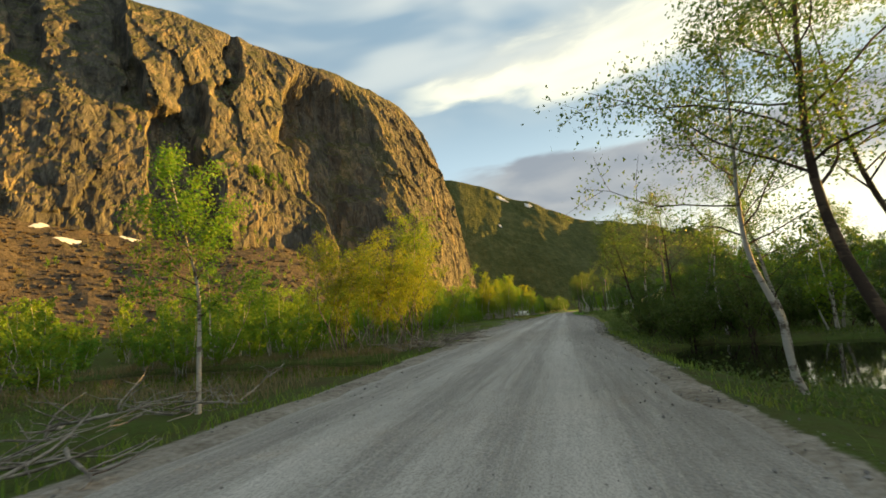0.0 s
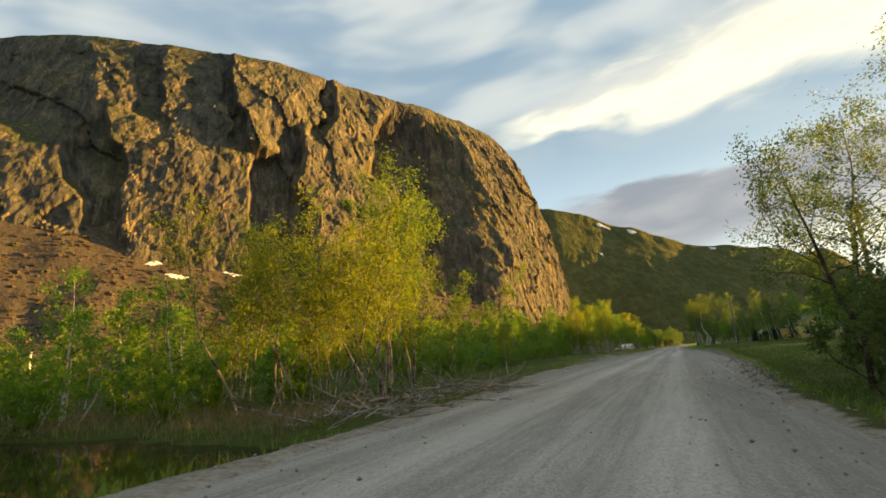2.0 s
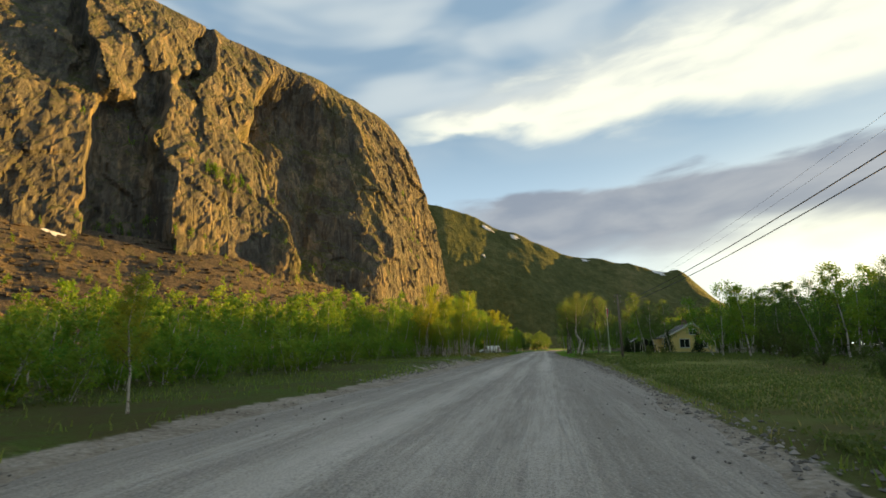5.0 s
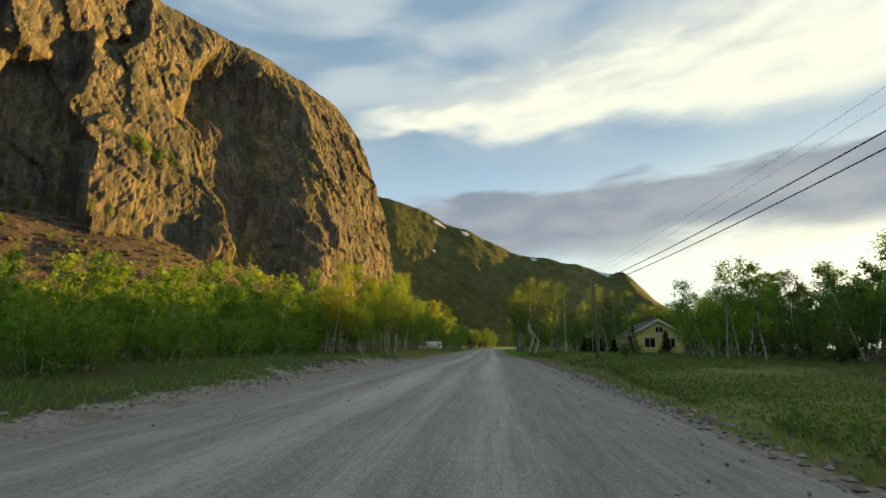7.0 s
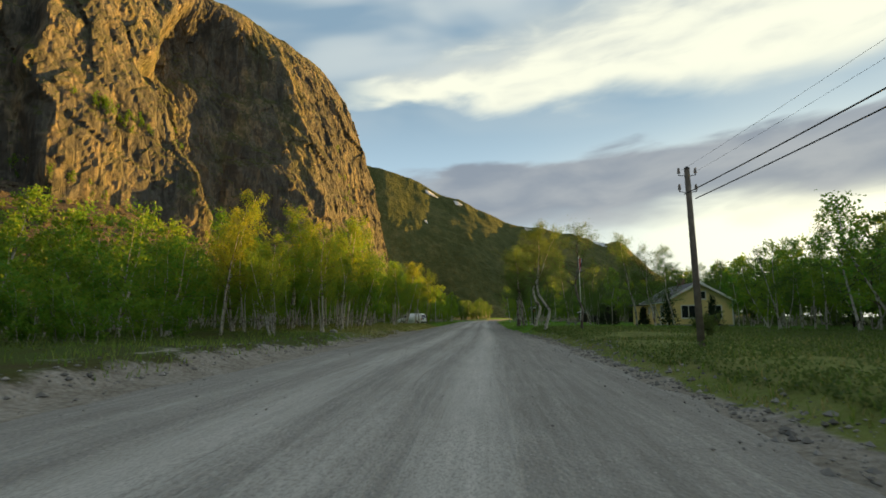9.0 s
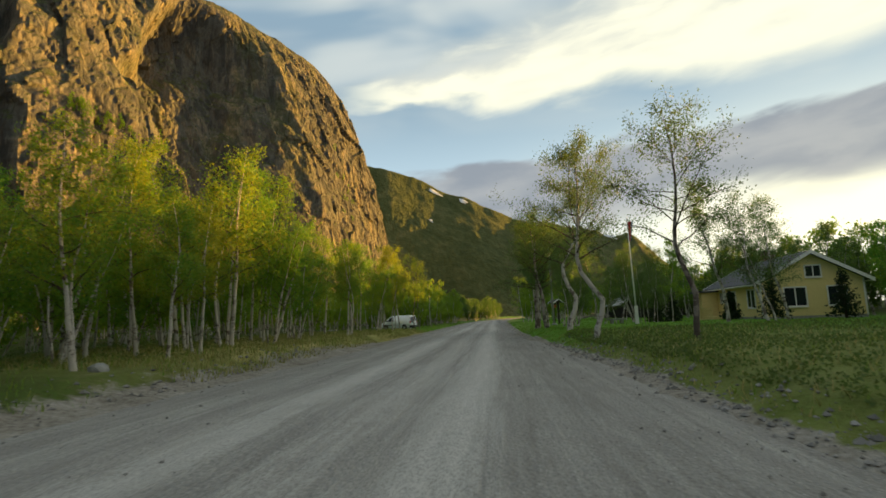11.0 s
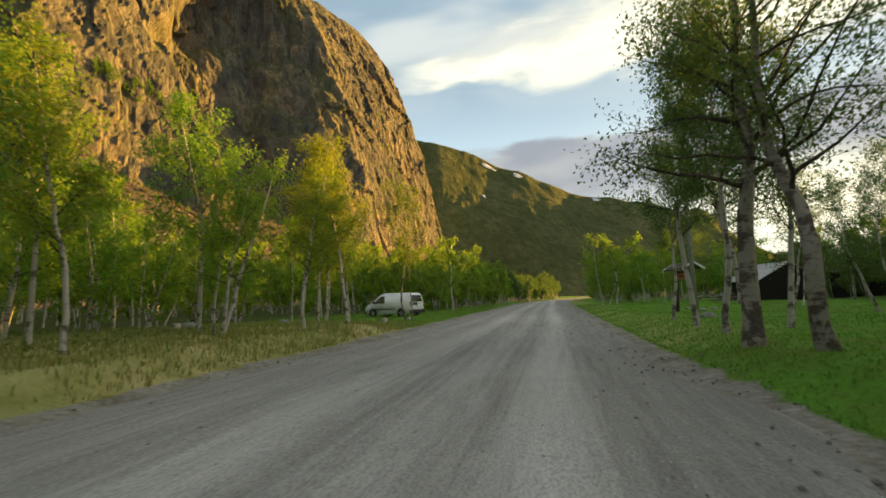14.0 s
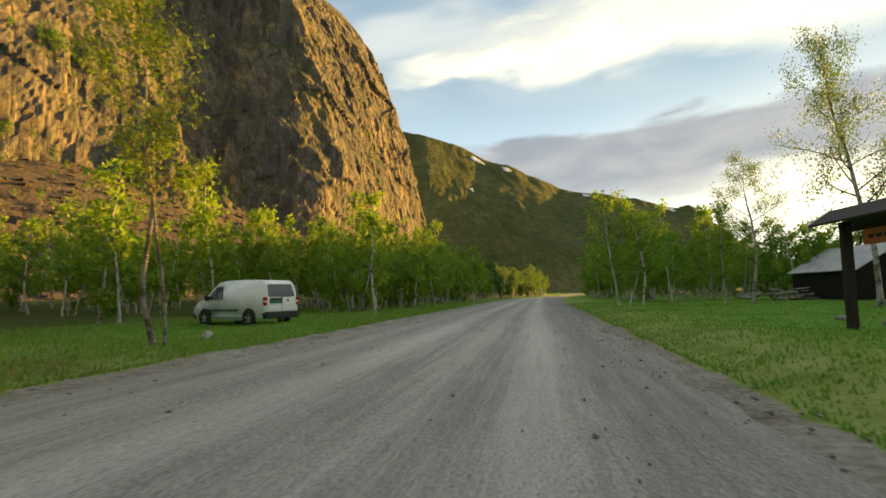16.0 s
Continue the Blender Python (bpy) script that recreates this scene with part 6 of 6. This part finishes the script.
def make_stump(x, y, r, h):
    st = new("tree_stump")
    part("trunk", rodded((0, 0, -0.15), (0, 0, h), r * 1.15, r, 12), M_BARK, st, smooth=True)
    part("cut_face", rodded((0, 0, h - 0.01), (0, 0, h + 0.012), r * 0.92, r * 0.9, 12), plain("sawn_wood", (0.50, 0.38, 0.24), 0.8, vary=0.3, scale=14.0), st, "pale sawn top")
    tagged(st, "short sawn birch stump standing in the grass", "tree stump", "stumps")
    st.location = (x, y, float(ground_z(x, y)[0]))


make_stump(-8.4, 136.9, 0.16, 0.30)
make_stump(-9.0, 143.6, 0.13, 0.18)
make_stump(-13.4, 128.4, 0.14, 0.25)


def stones(name, label, pts, size, mat, seed):
    """Loose stones: flattened eight-sided lumps, joined."""
    rg = np.random.default_rng(seed)
    base = np.array([(1, 0, 0), (-1, 0, 0), (0, 1, 0), (0, -1, 0), (0, 0, 1), (0, 0, -1)], float)
    tri = np.array([(0, 2, 4), (2, 1, 4), (1, 3, 4), (3, 0, 4), (2, 0, 5), (1, 2, 5), (3, 1, 5), (0, 3, 5)])
    n = len(pts)
    s = (size[0] + (size[1] - size[0]) * rg.random(n) ** 3)[:, None, None]
    v = base[None] * rg.uniform(0.55, 1.25, (n, 6, 1)) * s * [1, 0.85, 0.6]
    a = rg.uniform(0, 6.28, n)
    c, d = np.cos(a)[:, None], np.sin(a)[:, None]
    v = np.stack([v[..., 0] * c - v[..., 1] * d, v[..., 0] * d + v[..., 1] * c, v[..., 2]], 2) + pts[:, None]
    f = (tri[None] + 6 * np.arange(n)[:, None, None]).reshape(-1, 3)
    tagged(new(name, mesh_from(name, v.reshape(-1, 3), f, mat)), label, "stones", kind="stuff")


rg = np.random.default_rng(77)
u, w = rg.uniform(0.18, 0.86, 9000), rg.random(9000) ** 0.8
stones("scree_boulders", "loose broken boulders on the scree slope", np.stack(scree_surface(u, w), 1) + [0, 0, 0.1], (0.35, 2.4), M_SCREE, 5)


def gravel_material():
    m, n, b = material("road_gravel", 0.9, spec=0.25)
    r = n.add("ShaderNodeNewGeometry").outputs["Random Per Island"]
    n.put(b.inputs["Base Color"], n.ramp(r, [(0.0, (0.13, 0.125, 0.118)), (0.6, (0.22, 0.21, 0.20)), (1.0, (0.38, 0.36, 0.34))]))
    return m


M_GRAVEL = gravel_material()
y = rg.uniform(2, 185, 10000)
left, right = road_edges(y)
edge = rg.random(10000)
x = np.where(edge < 0.42, right - np.abs(rg.normal(size=10000)) * 0.7 + 0.5, np.where(edge < 0.6, left + np.abs(rg.normal(size=10000)) * 0.6 - 0.5, rg.uniform(left, right)))
zr = np.where((x > left + 0.3) & (x < right - 0.3), 0.0, ground_z(x, y) + 0.02)
stones("loose_gravel", "loose grey gravel and pebbles on the road", np.stack([x, y, zr], 1), (0.010, 0.042), M_GRAVEL, 6)


y = np.concatenate([rg.uniform(58, 110, 2600), rg.uniform(30, 60, 700)])
left, right = road_edges(y)
x = right + 0.35 + rg.normal(size=len(y)) * 0.35
stones("edge_rubble", "grey rubble and clods along the graded road edge", np.stack([x, y, ground_z(x, y) + 0.01], 1), (0.02, 0.10), M_GRAVEL, 8)
y = rg.uniform(56, 106, 1300)
left, right = road_edges(y)
x = left - 0.5 - np.abs(rg.normal(size=len(y))) * 0.6
stones("edge_rubble", "grey rubble and clods on the bare bank", np.stack([x, y, ground_z(x, y) + 0.01], 1), (0.02, 0.11), M_GRAVEL, 9)


def grass(name, label, x, y, height, mat, seed, width=0.012):
    """Curved grass blades, two triangles each."""
    rg = np.random.default_rng(seed)
    n = len(x)
    z = ground_z(x, y) - 0.02
    a = rg.uniform(0, 6.28, n)
    h = height * rg.uniform(0.5, 1.3, n)
    d = np.stack([np.cos(a), np.sin(a), 0 * a], 1)
    e = np.stack([-np.sin(a), np.cos(a), 0 * a], 1)
    p = np.stack([x, y, z], 1)
    k = (width * rg.uniform(0.7, 1.5, n))[:, None]
    mid = p + d * h[:, None] * 0.2 + np.array([0, 0, 1]) * h[:, None] * 0.6
    tip = p + d * h[:, None] * 0.6 + np.array([0, 0, 1]) * h[:, None]
    v = np.stack([p - e * k, p + e * k, mid + e * k * 0.7, tip, mid - e * k * 0.7], 1).reshape(-1, 3)
    o = 5 * np.arange(n)[:, None]
    f = np.concatenate([o + [0, 1, 2], o + [0, 2, 4], o + [4, 2, 3]])
    return tagged(new(name, mesh_from(name, v, f, mat)), label, "grass", kind="stuff")


M_LAWN = leaf_material("lawn_blade", (0.10, 0.25, 0.022), (0.20, 0.31, 0.045), 1.4)
M_STRAW = leaf_material("straw_blade", (0.16, 0.18, 0.04), (0.40, 0.34, 0.14), 1.4)


def beside(n, side, d0, d1, y0, y1, power, seed, patch=0.0):
    rg = np.random.default_rng(seed)
    y = rg.uniform(y0, y1, n)
    left, right = road_edges(y)
    d = d0 + (d1 - d0) * rg.random(n) ** power
    x = np.where(side < 0, left - d, right + d)
    keep = fractal(np.stack([x, y, 0 * x], 1) * 0.35, 3, 90) + 0.8 * rg.random(n) > patch
    keep &= ground_z(x, y) > -0.44
    return x[keep], y[keep]


grass("grass", "short spring grass along the road", *beside(20000, 1, 0.5, 14, 0, 112, 1.6, 1, 0.3), 0.18, M_GRASS, 11)
grass("grass", "short spring grass and old straw along the road", *beside(30000, -1, 0.7, 14, 0, 190, 1.5, 2, 0.35), 0.20, M_GRASS, 12)
grass("grass", "old straw and thin grass on the field's edge", *beside(7000, 1, 0.4, 9, 44, 108, 1.3, 31, -0.2), 0.15, M_STRAW, 15)
grass("grass", "tall old straw on the forest's edge", *beside(26000, -1, 0.5, 11, 96, 138, 1.2, 32, -0.3), 0.17, M_STRAW, 16)
grass("grass", "fresh green lawn around the notice board", *beside(90000, 1, 0.35, 20, 106, 178, 1.5, 3, -0.9), 0.075, M_LAWN, 13, 0.014)
grass("grass", "fresh green grass round the parked van", *beside(50000, -1, 0.5, 12, 134, 178, 1.5, 33, -0.9), 0.09, M_LAWN, 17, 0.014)


def undergrowth(name, label, x, y, height, leaf, mat, seed):
    """A carpet of small leaves: heather, bilberry and herbs."""
    rg = np.random.default_rng(seed)
    z = ground_z(x, y) + np.abs(rg.normal(size=len(x))) * height * (0.6 + 0.4 * lattice(np.stack([x, y, 0 * x], 1) * 0.8, 5))
    v, f = leaf_cards(rg, np.stack([x, y, z], 1), leaf, -0.5)
    tagged(new(name, mesh_from(name, v, f, mat)), label, "undergrowth", kind="stuff")


undergrowth("undergrowth", "low heather and bilberry scrub beside the road", *beside(130000, 1, 0.9, 20, 36, 110, 1.6, 4, 0.05), 0.11, 0.075, M_SHRUB, 21)
undergrowth("undergrowth", "low scrub on the forest floor", *beside(46000, -1, 4.0, 26, 30, 128, 1.1, 5, 0.3), 0.16, 0.09, M_SHRUB, 22)
undergrowth("undergrowth", "dense green herbs on the pond bank", *beside(22000, 1, 0.8, 9, 2, 44, 1.2, 6, 0.0), 0.22, 0.08, M_SHRUB, 23)
undergrowth("undergrowth", "low scrub on the pond's far bank", *beside(16000, -1, 4, 16, 2, 44, 1.0, 7, 0.1), 0.25, 0.09, M_SHRUB, 24)

grass("reeds", "pale dry reeds along the pond's far edge", *beside(12000, -1, 2.5, 20, 11, 30, 1.0, 8, -2.0), 0.40, leaf_material("dry_reed", (0.20, 0.16, 0.08), (0.34, 0.28, 0.15), 1.1), 14, 0.01)
post = part("marker_post", rodded((0, 0, -0.5), (0, 0, 4.6), 0.16, 0.14, 10), M_TRIM, None, smooth=True)
post.location = (-93.0, 66.0, land_z(-93.0, 66.0))
tagged(post, "white marker post at the edge of the scree", "post")

# the patterns that were copied are no things of the place
for k in PROTO + MID + BUSH + SPARSE + OLD + GREY + SLIM + MIDGREY + [SAPLING]:
    for o in (*k.children_recursive, k):
        bpy.data.objects.remove(o)
